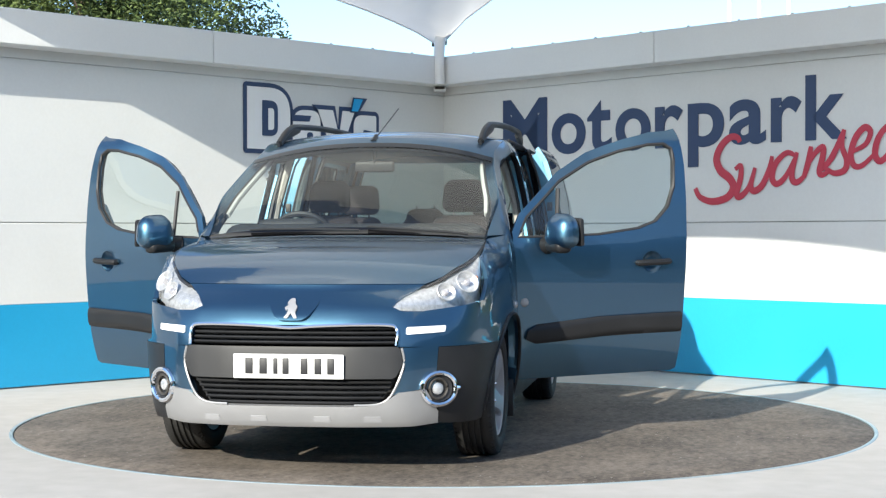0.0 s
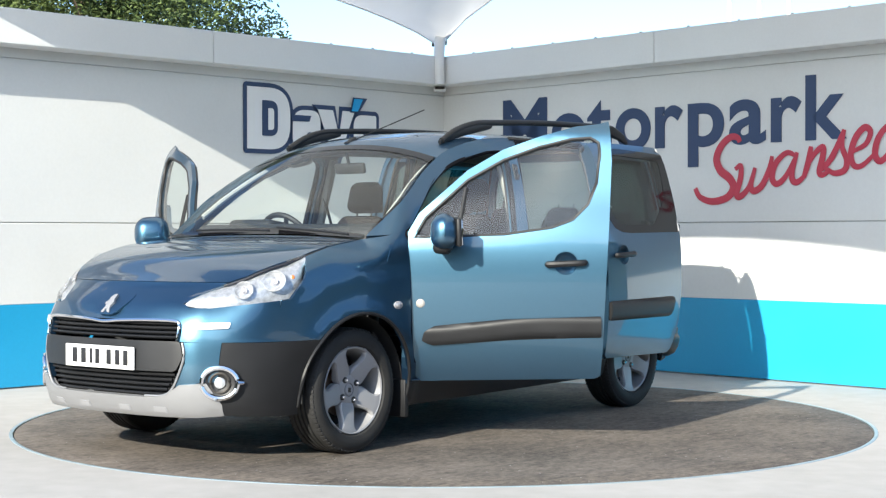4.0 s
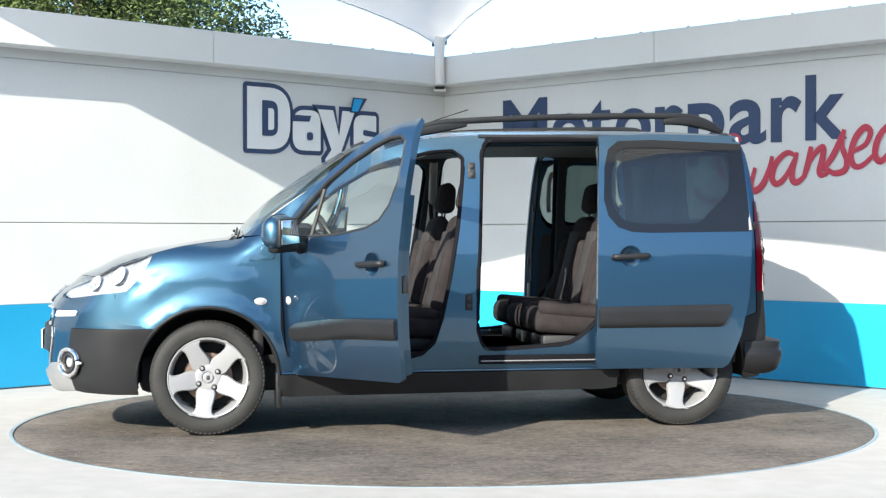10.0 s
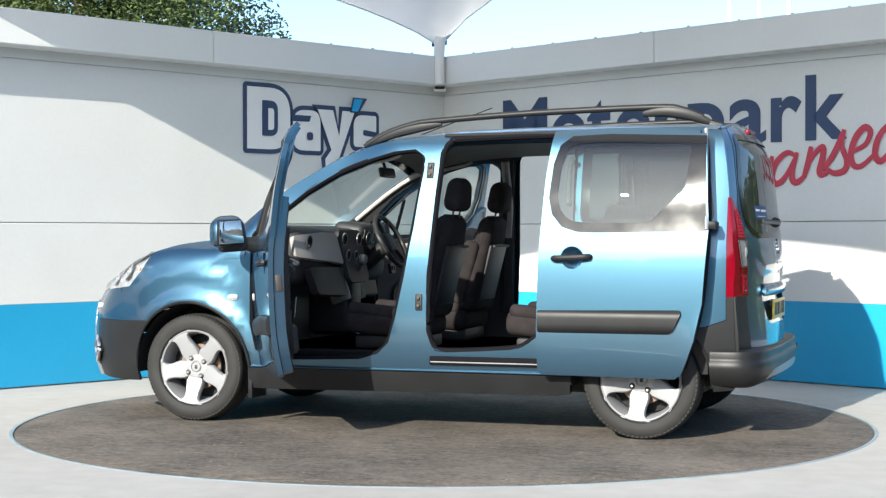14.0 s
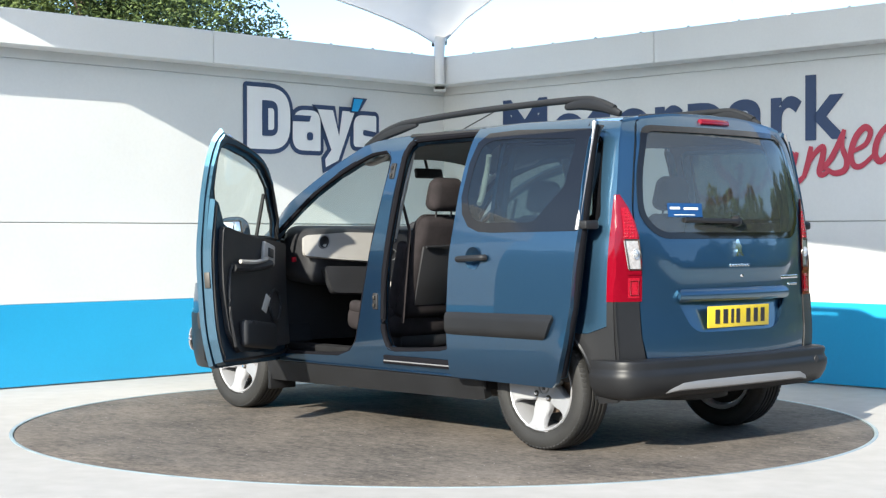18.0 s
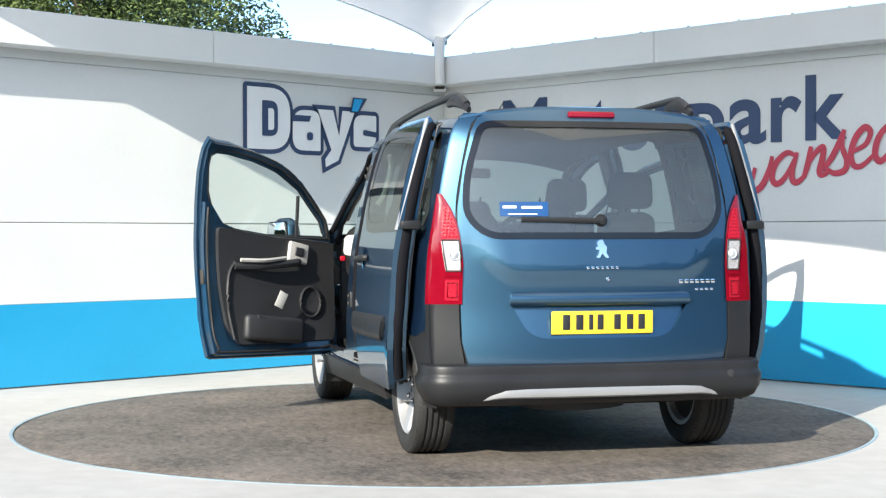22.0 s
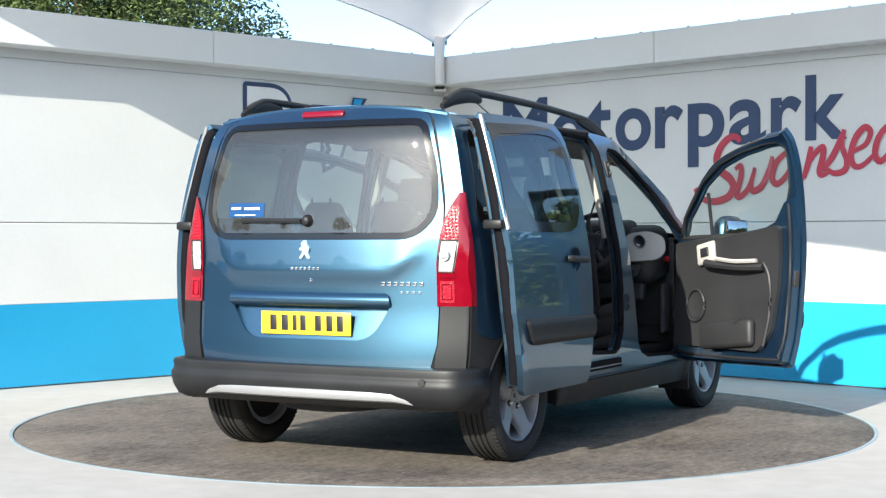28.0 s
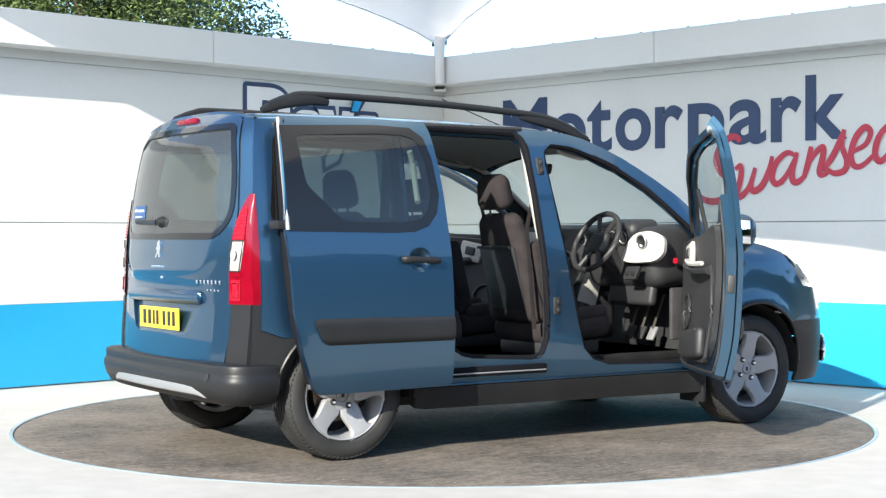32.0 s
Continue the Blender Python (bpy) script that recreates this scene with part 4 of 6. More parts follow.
    edge_in = pchip([(0.78, 0.145), (0.95, 0.145), (1.10, 0.12), (1.22, 0.075), (1.30, 0.02), (1.33, 0.0)])

    def piece(name, z0, z1, a, b, material, parent, lift=0.0):
        V, F, n, k = [], [], 8, 10
        for i in range(n + 1):
            z = z0 + (z1 - z0) * i / n
            e = edge_in(z)
            for j in range(k + 1):
                q = a(z) + (b(z) - a(z)) * j / k
                p = lampfn(q, z)
                if lift:
                    p = p + Vector((-0.7 * lift, s * 0.7 * lift, 0))
                V.append(p)
        for i in range(n):
            for j in range(k):
                f = (i * (k + 1) + j, i * (k + 1) + j + 1, (i + 1) * (k + 1) + j + 1, (i + 1) * (k + 1) + j)
                F.append(f if s < 0 else tuple(reversed(f)))
        return part(name, pydata(V, F), material, parent)
    front = lambda z: min(REARX(z) + 1.829, -0.004)
    tl = piece("tail_lamp", 0.782, 1.315, front, edge_in, RED, car)
    tl["label"] = "red tail lamp with white and orange windows"
    piece("reversing_window", 0.945, 1.085, lambda z: 0.066 - 0.22 * (z - 0.945), lambda z: edge_in(z) - 0.010, CLEARLENS, tl, 0.004)
    piece("indicator_window", 1.095, 1.25, lambda z: 0.036 - 0.12 * (z - 1.095), lambda z: max(0.030, edge_in(z) - 0.008), RED2, tl, 0.004)
    for i in range(9):
        z = 1.105 + 0.017 * i
        q = 0.040
        while q < edge_in(z) - 0.014:
            part("lens_stud", lathe([(0, 0.004), (0.003, 0.0035), (0.0052, 0.0)], 8, Matrix.Translation(lampfn(q, z) + Vector((-0.003, s * 0.003, 0))) @ pose(0, 0, 0, 0, -90)), RED2, tl)
            q += 0.016
    bm_at = lampfn(0.105, 1.02) + Vector((-0.008, s * 0.004, 0))
    part("bulb", lathe([(0, 0.010), (0.012, 0.008), (0.020, 0.002), (0.026, 0.004), (0.028, 0.0)], 16, Matrix.Translation(bm_at) @ pose(0, 0, 0, 0, -90)), LAMPBOWL, tl, "bright reversing bulb")
    part("lamp_rim", tube([lampfn(q, z) + Vector((-0.006, s * 0.004, 0)) for q, z in ((0.072, 0.94), (edge_in(0.94) - 0.006, 0.94), (edge_in(1.02) - 0.006, 1.02), (edge_in(1.09) - 0.006, 1.09), (0.040, 1.09), (0.055, 1.02))], 0.0035, 6, True), DARKMETAL, tl)
    part("lamp_rim", tube([lampfn(q, z) + Vector((-0.006, s * 0.004, 0)) for q, z in ((0.078, 0.815), (0.122, 0.815), (0.122, 0.885), (0.078, 0.885))], 0.0035, 6, True), RED, tl)
    piece("brake_window", 0.80, 0.90, lambda z: 0.066, lambda z: edge_in(z) - 0.014, RED2, tl, 0.004)
    piece("lamp_bar", 0.915, 0.936, lambda z: 0.06, lambda z: edge_in(z) - 0.004, RED, tl, 0.006)


for s in (1, -1):
    body_sides(s)


def strip(x0, x1, yl, n, m, material, name, label=""):
    """Crown skin between two stations, edge to edge."""
    V, Nn, F = [], [], []
    for i in range(n + 1):
        x = x0 + (x1 - x0) * i / n
        w = yl(x)
        for j in range(m + 1):
            y = -w + 2 * w * j / m
            p = crownfn(x, y)
            e = 0.004
            nn = (crownfn(x + e, y) - crownfn(x - e, y)).cross(crownfn(x, y + e) - crownfn(x, y - e)).normalized()
            V.append(p)
            Nn.append(nn if nn.z > 0 else -nn)
    for i in range(n):
        for j in range(m):
            a = i * (m + 1) + j
            f = (a, a + 1, a + m + 2, a + m + 1)
            nz = (V[f[1]] - V[f[0]]).cross(V[f[2]] - V[f[0]]).z
            F.append(f if nz > 0 else tuple(reversed(f)))
    N = len(V)
    th = 0.012
    if material is GLASS:
        return part(name, pydata(V, F, Nn), material, car, label)
    V2 = V + [p - q * th for p, q in zip(V, Nn)]
    F += [tuple(reversed([i + N for i in f])) for f in F]
    return part(name, pydata(V2, F, Nn + [-q for q in Nn]), material, car, label)


edge_at = lambda x: S(x, TOP(x))
strip(0.505, -1.75, edge_at, 44, 24, PAINT, "roof")
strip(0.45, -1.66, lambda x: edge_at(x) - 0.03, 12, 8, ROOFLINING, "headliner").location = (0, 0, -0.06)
ws = strip(1.195, 0.515, lambda x: edge_at(x) - 0.012, 20, 20, GLASS, "windscreen")
ws.visible_shadow = False
strip(1.205, 1.165, lambda x: edge_at(x) - 0.012, 3, 12, BLACKGLASS, "windscreen_band").location = (0, 0, 0.003)
strip(0.56, 0.508, lambda x: edge_at(x) - 0.012, 3, 12, BLACKGLASS, "windscreen_band").location = (0, 0, 0.003)
strip(1.25, 1.18, lambda x: edge_at(x) - 0.02, 4, 16, PLASTIC, "scuttle", "black plastic scuttle").location = (0, 0, -0.015)
HOODW = pchip([(2.14, 0.45), (2.10, 0.497), (2.0, 0.592), (1.86, 0.69), (1.66, 0.768), (1.5, 0.775), (1.3, 0.765), (1.15, 0.735)])
SEAMZ = 0.886


def seamx(y):
    """Where the bonnet skin comes down to the seam above the grille."""
    lo, hi = 1.80, 2.26
    for _ in range(24):
        m = (lo + hi) / 2
        lo, hi = (m, hi) if crownfn(m, y).z > SEAMZ else (lo, m)
    return lo


bonnet_front = [(seamx(y), y) for y in (0.58, 0.5, 0.4, 0.3, 0.2, 0.1, 0, -0.1, -0.2, -0.3, -0.4, -0.5, -0.58)]
bonnet_side = [(x, HOODW(x)) for x in (1.93, 1.86, 1.76, 1.66, 1.55, 1.4, 1.25) if x < seamx(0.58) - 0.02]
bonnet_line = bonnet_front[::-1] + bonnet_side + [(1.225, 0.5), (1.22, 0.25), (1.22, 0), (1.22, -0.25), (1.225, -0.5)] + [(x, -y) for x, y in reversed(bonnet_side)]
part("bonnet_seal", tube([crownfn(x, y) - Vector((0, 0, 0.012)) for x, y in dense(grown(bonnet_line, 0.003), 0.06)], 0.008, 6, True), RUBBER, car)
part("bonnet", panel(bonnet_line, crownfn, (0, 0, 1), th=0.015, step=0.05), PAINT, car)

# ---- tailgate ----
gate = [(-0.655, 0.487), (0.655, 0.487), (0.685, 0.60), (0.69, 0.80), (0.70, 1.1), (0.695, 1.25), (0.66, 1.45), (0.615, 1.62), (0.575, 1.69), (0.50, 1.722), (0.25, 1.74), (-0.25, 1.74), (-0.50, 1.722), (-0.575, 1.69), (-0.615, 1.62), (-0.66, 1.45), (-0.695, 1.25), (-0.70, 1.1), (-0.69, 0.80), (-0.685, 0.60)]
rwin = rounded([(-0.56, 1.115), (0.56, 1.115), (0.655, 1.21), (0.645, 1.40), (0.565, 1.655), (-0.565, 1.655), (-0.645, 1.40), (-0.655, 1.21)], [0.08, 0.08, 0.08, 0.15, 0.06, 0.06, 0.15, 0.08])
rf = lambda y, z: rearfn(y, z)
recess = rounded([(-0.36, 0.615), (0.36, 0.615), (0.462, 0.79), (-0.462, 0.79)], [0.09, 0.09, 0.02, 0.02], 6)
part("gate_seal", tube([rearfn(y, z, -0.016) for y, z in dense(grown(gate, 0.003), 0.06)], 0.010, 6, True), RUBBER, car)
tailgate = part("tailgate", panel(gate, rf, (-1, 0, 0), [rwin, recess], th=0.03, step=0.024), PAINT, car)
part("plate_recess", panel(grown(recess, 0.004), lambda y, z: rearfn(y, z, -0.003 - 0.026 * clamp((z - 0.61) / 0.14) ** 0.8), (-1, 0, 0), th=0.006, step=0.03), PAINT, tailgate)
part("rear_window", panel(grown(rwin, 0.012), lambda y, z: rearfn(y, z, 0.003), (-1, 0, 0), two=False, step=0.1), REARGLASS, tailgate, "dark tinted rear window")
part("window_border", panel(grown(rwin, 0.02), lambda y, z: rearfn(y, z, 0.0045), (-1, 0, 0), [grown(rwin, -0.012)], th=0.003, step=0.08), BLACKGLASS, tailgate)
for s in (1, -1):
    V, F, Nn = [], [], []
    zs = [0.785 + (1.715 - 0.785) * i / 18 for i in range(19)]
    gw = pchip([(0.505, 0.669), (0.62, 0.698), (0.80, 0.699), (1.1, 0.709), (1.25, 0.704), (1.45, 0.670), (1.62, 0.625), (1.69, 0.586), (1.73, 0.525)])
    for z in zs:
        w = S(REARX(z), z)
        for j in range(7):
            y = gw(z) + (w - gw(z)) * j / 6
            p = rearfn(y, z)
            e = 0.004
            n = (rearfn(y + e, z) - rearfn(y - e, z)).cross(rearfn(y, z + e) - rearfn(y, z - e)).normalized()
            n = n if n.x < 0 else -n
            V.append(Vector((p.x, s * p.y, p.z)))
            Nn.append(Vector((n.x, s * n.y, n.z)))
    for i in range(18):
        for j in range(6):
            a = i * 7 + j
            f = (a, a + 1, a + 8, a + 7)
            F.append(f if s < 0 else tuple(reversed(f)))
    part("rear_pillar", pydata(V, F, Nn), PAINT, car)
V, F = [], []
# roof's rear edge down to the tailgate
for j in range(25):
    y = -0.66 + 1.32 * j / 24
    a = crownfn(-1.75, y)
    z = min(1.735, a.z - 0.006)
    b = rearfn(y, z)
    for k in range(4):
        p = a.lerp(b, k / 3)
        p.z += 0.012 * math.sin(math.pi * k / 3)
        p.x -= 0.01 * math.sin(math.pi * k / 3)
        V.append(p)
for j in range(24):
    for k in range(3):
        i = j * 4 + k
        F.append((i, i + 4, i + 5, i + 1))
part("roof_spoiler", pydata(V, F), PAINT, car)
# ---- rear details ----
FIGURE = [(-0.004, 0.092), (0.016, 0.090), (0.028, 0.074), (0.020, 0.060), (0.036, 0.052), (0.030, 0.040), (0.016, 0.044), (0.018, 0.026), (0.034, 0.004), (0.016, 0.002), (0.002, 0.026), (-0.014, 0.004), (-0.032, 0.002), (-0.018, 0.030), (-0.024, 0.056), (-0.012, 0.066)]
part("brake_light", rbox((0.03, 0.245, 0.034), rearfn(0, 1.708, 0.004), 0.012, (0, 22, 0)), RED, tailgate, "red high-level brake light")
blade = part("wiper", tube([rearfn(0.02, 1.185, 0.03), rearfn(-0.15, 1.178, 0.028), rearfn(0.40, 1.19, 0.012)][::2], 0.010, 6, flat=1.4), PLASTIC, tailgate)
part("wiper_hub", lathe([(0, 0.035), (0.02, 0.03), (0.03, 0.01), (0.032, 0)], 16, Matrix.Translation(rearfn(0.0, 1.185)) @ pose(0, 0, 0, 0, -90)), PLASTIC, blade)
part("gate_handle", panel(rounded([(-0.468, 0.772), (0.468, 0.772), (0.455, 0.84), (-0.455, 0.84)], 0.028), lambda y, z: rearfn(y, z, 0.026 * (1 - ((z - 0.805) / 0.036) ** 2) + 0.003), (-1, 0, 0), th=0.024, step=0.02), PAINT, tailgate)
part("gate_lock", lathe([(0, 0.006), (0.008, 0.005), (0.011, 0.0)], 14, Matrix.Translation(rearfn(-0.03, 0.90)) @ pose(0, 0, 0, 0, -90)), CHROME, tailgate, "small chrome lock")
plate = part("number_plate", rbox((0.008, 0.52, 0.112), (-2.000, 0.0, 0.690), 0.004, (0, -1, 0)), PLATE_Y, tailgate, "yellow number plate with black bars")
for y, w in ((0.185, 0.06), (0.118, 0.06), (0.06, 0.035), (0.012, 0.05), (-0.075, 0.055), (-0.14, 0.055), (-0.20, 0.055)):
    part("plate_bar", rbox((0.003, w * 0.62, 0.074), (-2.0052, y, 0.692), 0.002, (0, -1, 0)), INK, plate)
part("emblem", panel(rounded([(dy, 1.0 + dz) for dy, dz in FIGURE], 0.006), lambda y, z: rearfn(y, z, 0.010), (-1, 0, 0), th=0.012, step=0.02), CHROME, tailgate, "chrome emblem")
for y, w in ((-0.075, 0.02), (-0.05, 0.02), (-0.025, 0.02), (0.0, 0.02), (0.025, 0.02), (0.05, 0.02), (0.075, 0.02)):
    part("badge_bar", rbox((0.006, w * 0.7, 0.013), rearfn(y, 0.955, 0.002), 0.002), CHROME, tailgate)
for k in range(7):
    part("badge_bar", rbox((0.005, 0.020, 0.019), rearfn(-0.42 - 0.031 * k, 0.885, 0.003), 0.002), CHROME, tailgate)
for k in range(4):
    part("badge_bar", rbox((0.005, 0.016, 0.011), rearfn(-0.51 - 0.029 * k, 0.845, 0.003), 0.002), CHROME, tailgate)
stk = part("window_sticker", panel([(0.265, 1.205), (0.50, 1.205), (0.50, 1.275), (0.265, 1.275)], lambda y, z: rearfn(y, z, 0.006), (-1, 0, 0), th=0.001, step=0.1), STICKER, tailgate, "blue window sticker with white bars")
for y0, y1, z in ((0.485, 0.42, 1.250), (0.395, 0.295, 1.248), (0.46, 0.32, 1.216)):
    part("sticker_bar", panel([(y1, z - (0.006 if z > 1.22 else 0.002)), (y0, z - (0.006 if z > 1.22 else 0.002)), (y0, z + (0.006 if z > 1.22 else 0.002)), (y1, z + (0.006 if z > 1.22 else 0.002))], lambda y, q: rearfn(y, q, 0.0075), (-1, 0, 0), th=0.001, step=0.1), VINYLWHITE, stk)


def wrap(prof, plan):
    """Section (depth, z) swept along a plan path round the tail."""
    P = smoothpath([(x, y, 0) for x, y in plan], 6)
    V, F, k = [], [], len(prof)
    for i, p in enumerate(P):
        t = (P[min(i + 1, len(P) - 1)] - P[max(i - 1, 0)]).normalized()
        nrm = Vector((-t.y, t.x, 0))
        if nrm.dot(Vector((p.x + 1.3, p.y, 0))) < 0:
            nrm = -nrm
        V += [Vector((p.x + nrm.x * d, p.y + nrm.y * d, z)) for d, z in prof]
    for i in range(len(P) - 1):
        for j in range(k - 1):
            a = i * k + j
            F.append((a, a + k, a + k + 1, a + 1))
    return pydata(V, F)


tail = [(-1.745, 0.862), (-1.84, 0.868), (-1.925, 0.855), (-1.985, 0.80), (-2.012, 0.68), (-2.03, 0.4), (-2.037, 0.0)]
tail += [(x, -y) for x, y in reversed(tail[:-1])]
rear_bumper = part("rear_bumper", wrap([(-0.10, 0.497), (-0.02, 0.495), (0.0, 0.49), (0.006, 0.478), (0.002, 0.455), (0.006, 0.44), (0.016, 0.425), (0.016, 0.40), (0.006, 0.36), (-0.02, 0.315), (-0.06, 0.295), (-0.2, 0.29)], tail), PLASTIC, car, "black plastic rear bumper")
skid = []
for i in range(49):
    y = -0.66 + 1.32 * i / 48
    t = clamp((abs(y) - 0.50) / 0.16)
    x = -2.037 + 0.052 * (abs(y) / 0.8) ** 2
    skid.append(Vector((x - 0.002 + 0.03 * t, y, 0.358 - 0.035 * t ** 1.5)))
part("skid_bar", tube(skid, [0.020 - 0.006 * clamp((abs(p.y) - 0.58) / 0.08) for p in skid], 8, flat=1.35), SILVER, rear_bumper, "satin silver skid bar")
part("sensor", lathe([(0, 0.006), (0.018, 0.005), (0.02, 0.0)], 16, pose(-2.028, -0.66, 0.43, 0, -90, 0)), RUBBER, rear_bumper)

# ---- front ----
nf = lambda y, z: nosefn(y, z)
half = [(0.490, 0.604), (0.605, 0.60), (0.605, 0.763), (0.50, 0.765), (0.455, 0.785)]
crest = [(y, SEAMZ - 0.003) for y in (0.575, 0.44, 0.33, 0.22, 0.11, 0, -0.11, -0.22, -0.33, -0.44, -0.575)]
half = half + [(0.50, 0.83)]
nose = half + crest + [(-y, z) for y, z in reversed(half)] + [(-0.487, 0.69), (-0.46, 0.704), (0.46, 0.704), (0.487, 0.69)]


def noseblend(y, z, lift=0.0):
    """Nose skin easing back into the bonnet's front seam."""
    p = nosefn(y, z, lift)
    t = clamp((z - 0.76) / (SEAMZ - 0.76))
    p.x += (seamx(min(abs(y), 0.58)) + 0.002 + lift - p.x) * t * t
    return p


part("nose_panel", panel(nose, noseblend, (1, 0, 0), th=0.03, step=0.045), PAINT, car)
for s in (1, -1):
    flank = [(s * 0.505, 0.60), (s * 0.605, 0.60), (s * 0.605, 0.41), (s * 0.47, 0.385), (s * 0.485, 0.42), (s * 0.525, 0.50)]
    part("bumper_flank", panel(flank, nf, (1, 0, 0), th=0.03, step=0.045), PAINT, car)
    # fog lamp in a chrome eye
    c = nosefn(s * 0.657, 0.407, 0.0)
    m = Matrix.Translation(c + Vector((0.0, 0, 0))) @ pose(0, 0, 0, 0, 90, s * 38)
    fog = part("fog_lamp", lathe([(0, 0.0), (0.05, 0.004), (0.072, 0.012)], 28, m), INK, car, "round fog lamp in a chrome surround")
    part("chrome_ring", tube([m @ Vector((0.074 * math.cos(w / 24 * 2 * math.pi) * 1.0, 0.088 * math.sin(w / 24 * 2 * math.pi), 0.014)) for w in range(24)], 0.013, 8, True), CHROME, fog)
    part("chrome_fin", tube([m @ Vector((0.0, -s * -0.085, 0.014)), m @ Vector((0.0, s * 0.115, 0.002))], [0.016, 0.008], 8), CHROME, fog)
    part("fog_bezel", tube([m @ Vector((0.046 * math.cos(w / 24 * 2 * math.pi), 0.046 * math.sin(w / 24 * 2 * math.pi), 0.010)) for w in range(24)], 0.007, 6, True), DARKMETAL, fog)
    part("fog_lens", lathe([(0, 0.016), (0.014, 0.015), (0.026, 0.010), (0.030, 0.0)], 20, m), LAMPBOWL, fog)
    # daytime running light
    part("running_light", panel(rounded([(s * 0.53, 0.660), (s * 0.69, 0.668), (s * 0.693, 0.697), (s * 0.53, 0.693)], 0.006), lambda y, z: nosefn(y, z, 0.006 + 0.02 * clamp((abs(y) - 0.58) / 0.1)), (1, 0, 0), th=0.012, step=0.04), LED, car, "white running light strip")
    # headlamp

    def lampskin(x, t, lift=0.0):
        """x along the car; t 0 lower edge, 1 upper edge against the bonnet."""
        yh = LAMPY(x)
        hi = Vector((x, yh, crownfn(x, yh).z + 0.002))
        zl = LAMPLOW(x)
        yl = S(x, zl) + 0.002
        for _ in range(40):
            if nosefn(yl, zl, 0.004).x >= x:
                break
            yl -= 0.008
        lo = Vector((x, max(yl, yh + 0.004), zl))
        p = lo.lerp(hi, t)
        p.y += (0.022 * math.sin(math.pi * t)) + lift * 0.6
        p.z += 0.018 * math.sin(math.pi * t) + lift * 0.5
        p.x += 0.012 * math.sin(math.pi * t) + lift * 0.4
        return Vector((p.x, s * p.y, p.z))
    LAMPLOW = pchip([(1.66, 0.975), (1.72, 0.90), (1.81, 0.805), (1.90, 0.79), (2.0, 0.775), (2.13, 0.765), (2.17, 0.768)])
    LAMPY = pchip([(2.175, 0.43), (2.14, 0.452), (2.10, 0.50), (2.0, 0.595), (1.86, 0.693), (1.66, 0.771)])
    V, F, n, k = [], [], 16, 8
    for i in range(n + 1):
        x = 1.665 + (2.165 - 1.665) * i / n
        for j in range(k + 1):
            tip = nosefn(0.452, 0.785, 0.006)
            V.append(lampskin(x, j / k).lerp(Vector((tip.x, s * tip.y, tip.z)), (0, 0.12, 0.45, 1.0)[max(0, i - n + 3)]))
    for i in range(n):
        for j in range(k):
            a = i * (k + 1) + j
            f = (a, a + 1, a + k + 2, a + k + 1)
            F.append(tuple(reversed(f)) if s > 0 else f)
    lens = part("headlamp", pydata(V, F), LENS, car, "clear almond headlamp with chrome reflectors")
    lens.visible_shadow = False
    V2 = [Vector((v.x - 0.016, v.y - s * 0.016, v.z - 0.010)) for v in V]
    part("reflector_bowl", pydata(V2, F), LAMPBOWL, lens)
    for x, t, r in ((1.98, 0.50, 0.046), (1.85, 0.50, 0.055)):
        p = lampskin(x, t)
        m = Matrix.Translation(p + Vector((-0.012, -s * 0.012, -0.006))) @ pose(0, 0, 0, 0, 62, s * 35)
        part("reflector", lathe([(0, -0.02), (r * 0.5, -0.012), (r * 0.9, 0.004), (r, 0.010), (r * 1.06, 0.008)], 24, m), LAMPBOWL, lens)
        part("bulb", lathe([(0, 0.02), (0.012, 0.016), (0.016, 0.0), (0.016, -0.015)], 14, m), CLEARLENS, lens)
    p = lampskin(1.76, 0.35)
    part("indicator_bulb", lathe([(0, 0.02), (0.012, 0.014), (0.016, 0.0)], 16, Matrix.Translation(p + Vector((-0.02, -s * 0.03, -0.01))) @ pose(0, 0, 0, 0, 60, s * 50)), ORANGE, lens, "orange indicator bulb")
for z0, z1, wt, wb, slats in ((0.612, 0.70, 0.485, 0.495, 4), (0.335, 0.455, 0.48, 0.40, 5)):
    gr = part("grille", panel([(-wb, z0), (wb, z0), (wt, z1), (-wt, z1)], lambda y, z: nosefn(y, z, -0.045), (1, 0, 0), th=0.01, step=0.1), UNDER, car, "black slatted grille with chrome edge")
    for k in range(slats):
        z = z0 + (z1 - z0) * (k + 0.5) / slats
        w = wb + (wt - wb) * (k + 0.5) / slats - 0.01
        part("slat", tube([nosefn(-w + 2 * w * q / 20, z, -0.02) for q in range(21)], 0.0085, 6, flat=0.8), PLASTIC, gr)
    if z0 > 0.5:
        loop = [(-0.49, 0.61), (-0.492, 0.65), (-0.485, 0.69), (-0.45, 0.704), (-0.3, 0.706), (-0.12, 0.700), (0, 0.692), (0.12, 0.700), (0.3, 0.706), (0.45, 0.704), (0.485, 0.69), (0.492, 0.65), (0.49, 0.61)]
        part("chrome_trim", tube(smoothpath([nosefn(y, z, 0.010) for y, z in loop], 5), 0.008, 6), CHROME, gr)
    else:
        for s in (1, -1):
            loop = [(s * 0.512, 0.60), (s * 0.522, 0.53), (s * 0.495, 0.44), (s * 0.455, 0.37), (s * 0.40, 0.342), (s * 0.3, 0.338)]
            part("chrome_trim", tube(smoothpath([nosefn(y, z, 0.005) for y, z in loop], 5), 0.006, 6), SILVER, gr)
mb = rounded([(-0.485, 0.46), (0.485, 0.46), (0.52, 0.53), (0.505, 0.606), (-0.505, 0.606), (-0.52, 0.53)], 0.02)
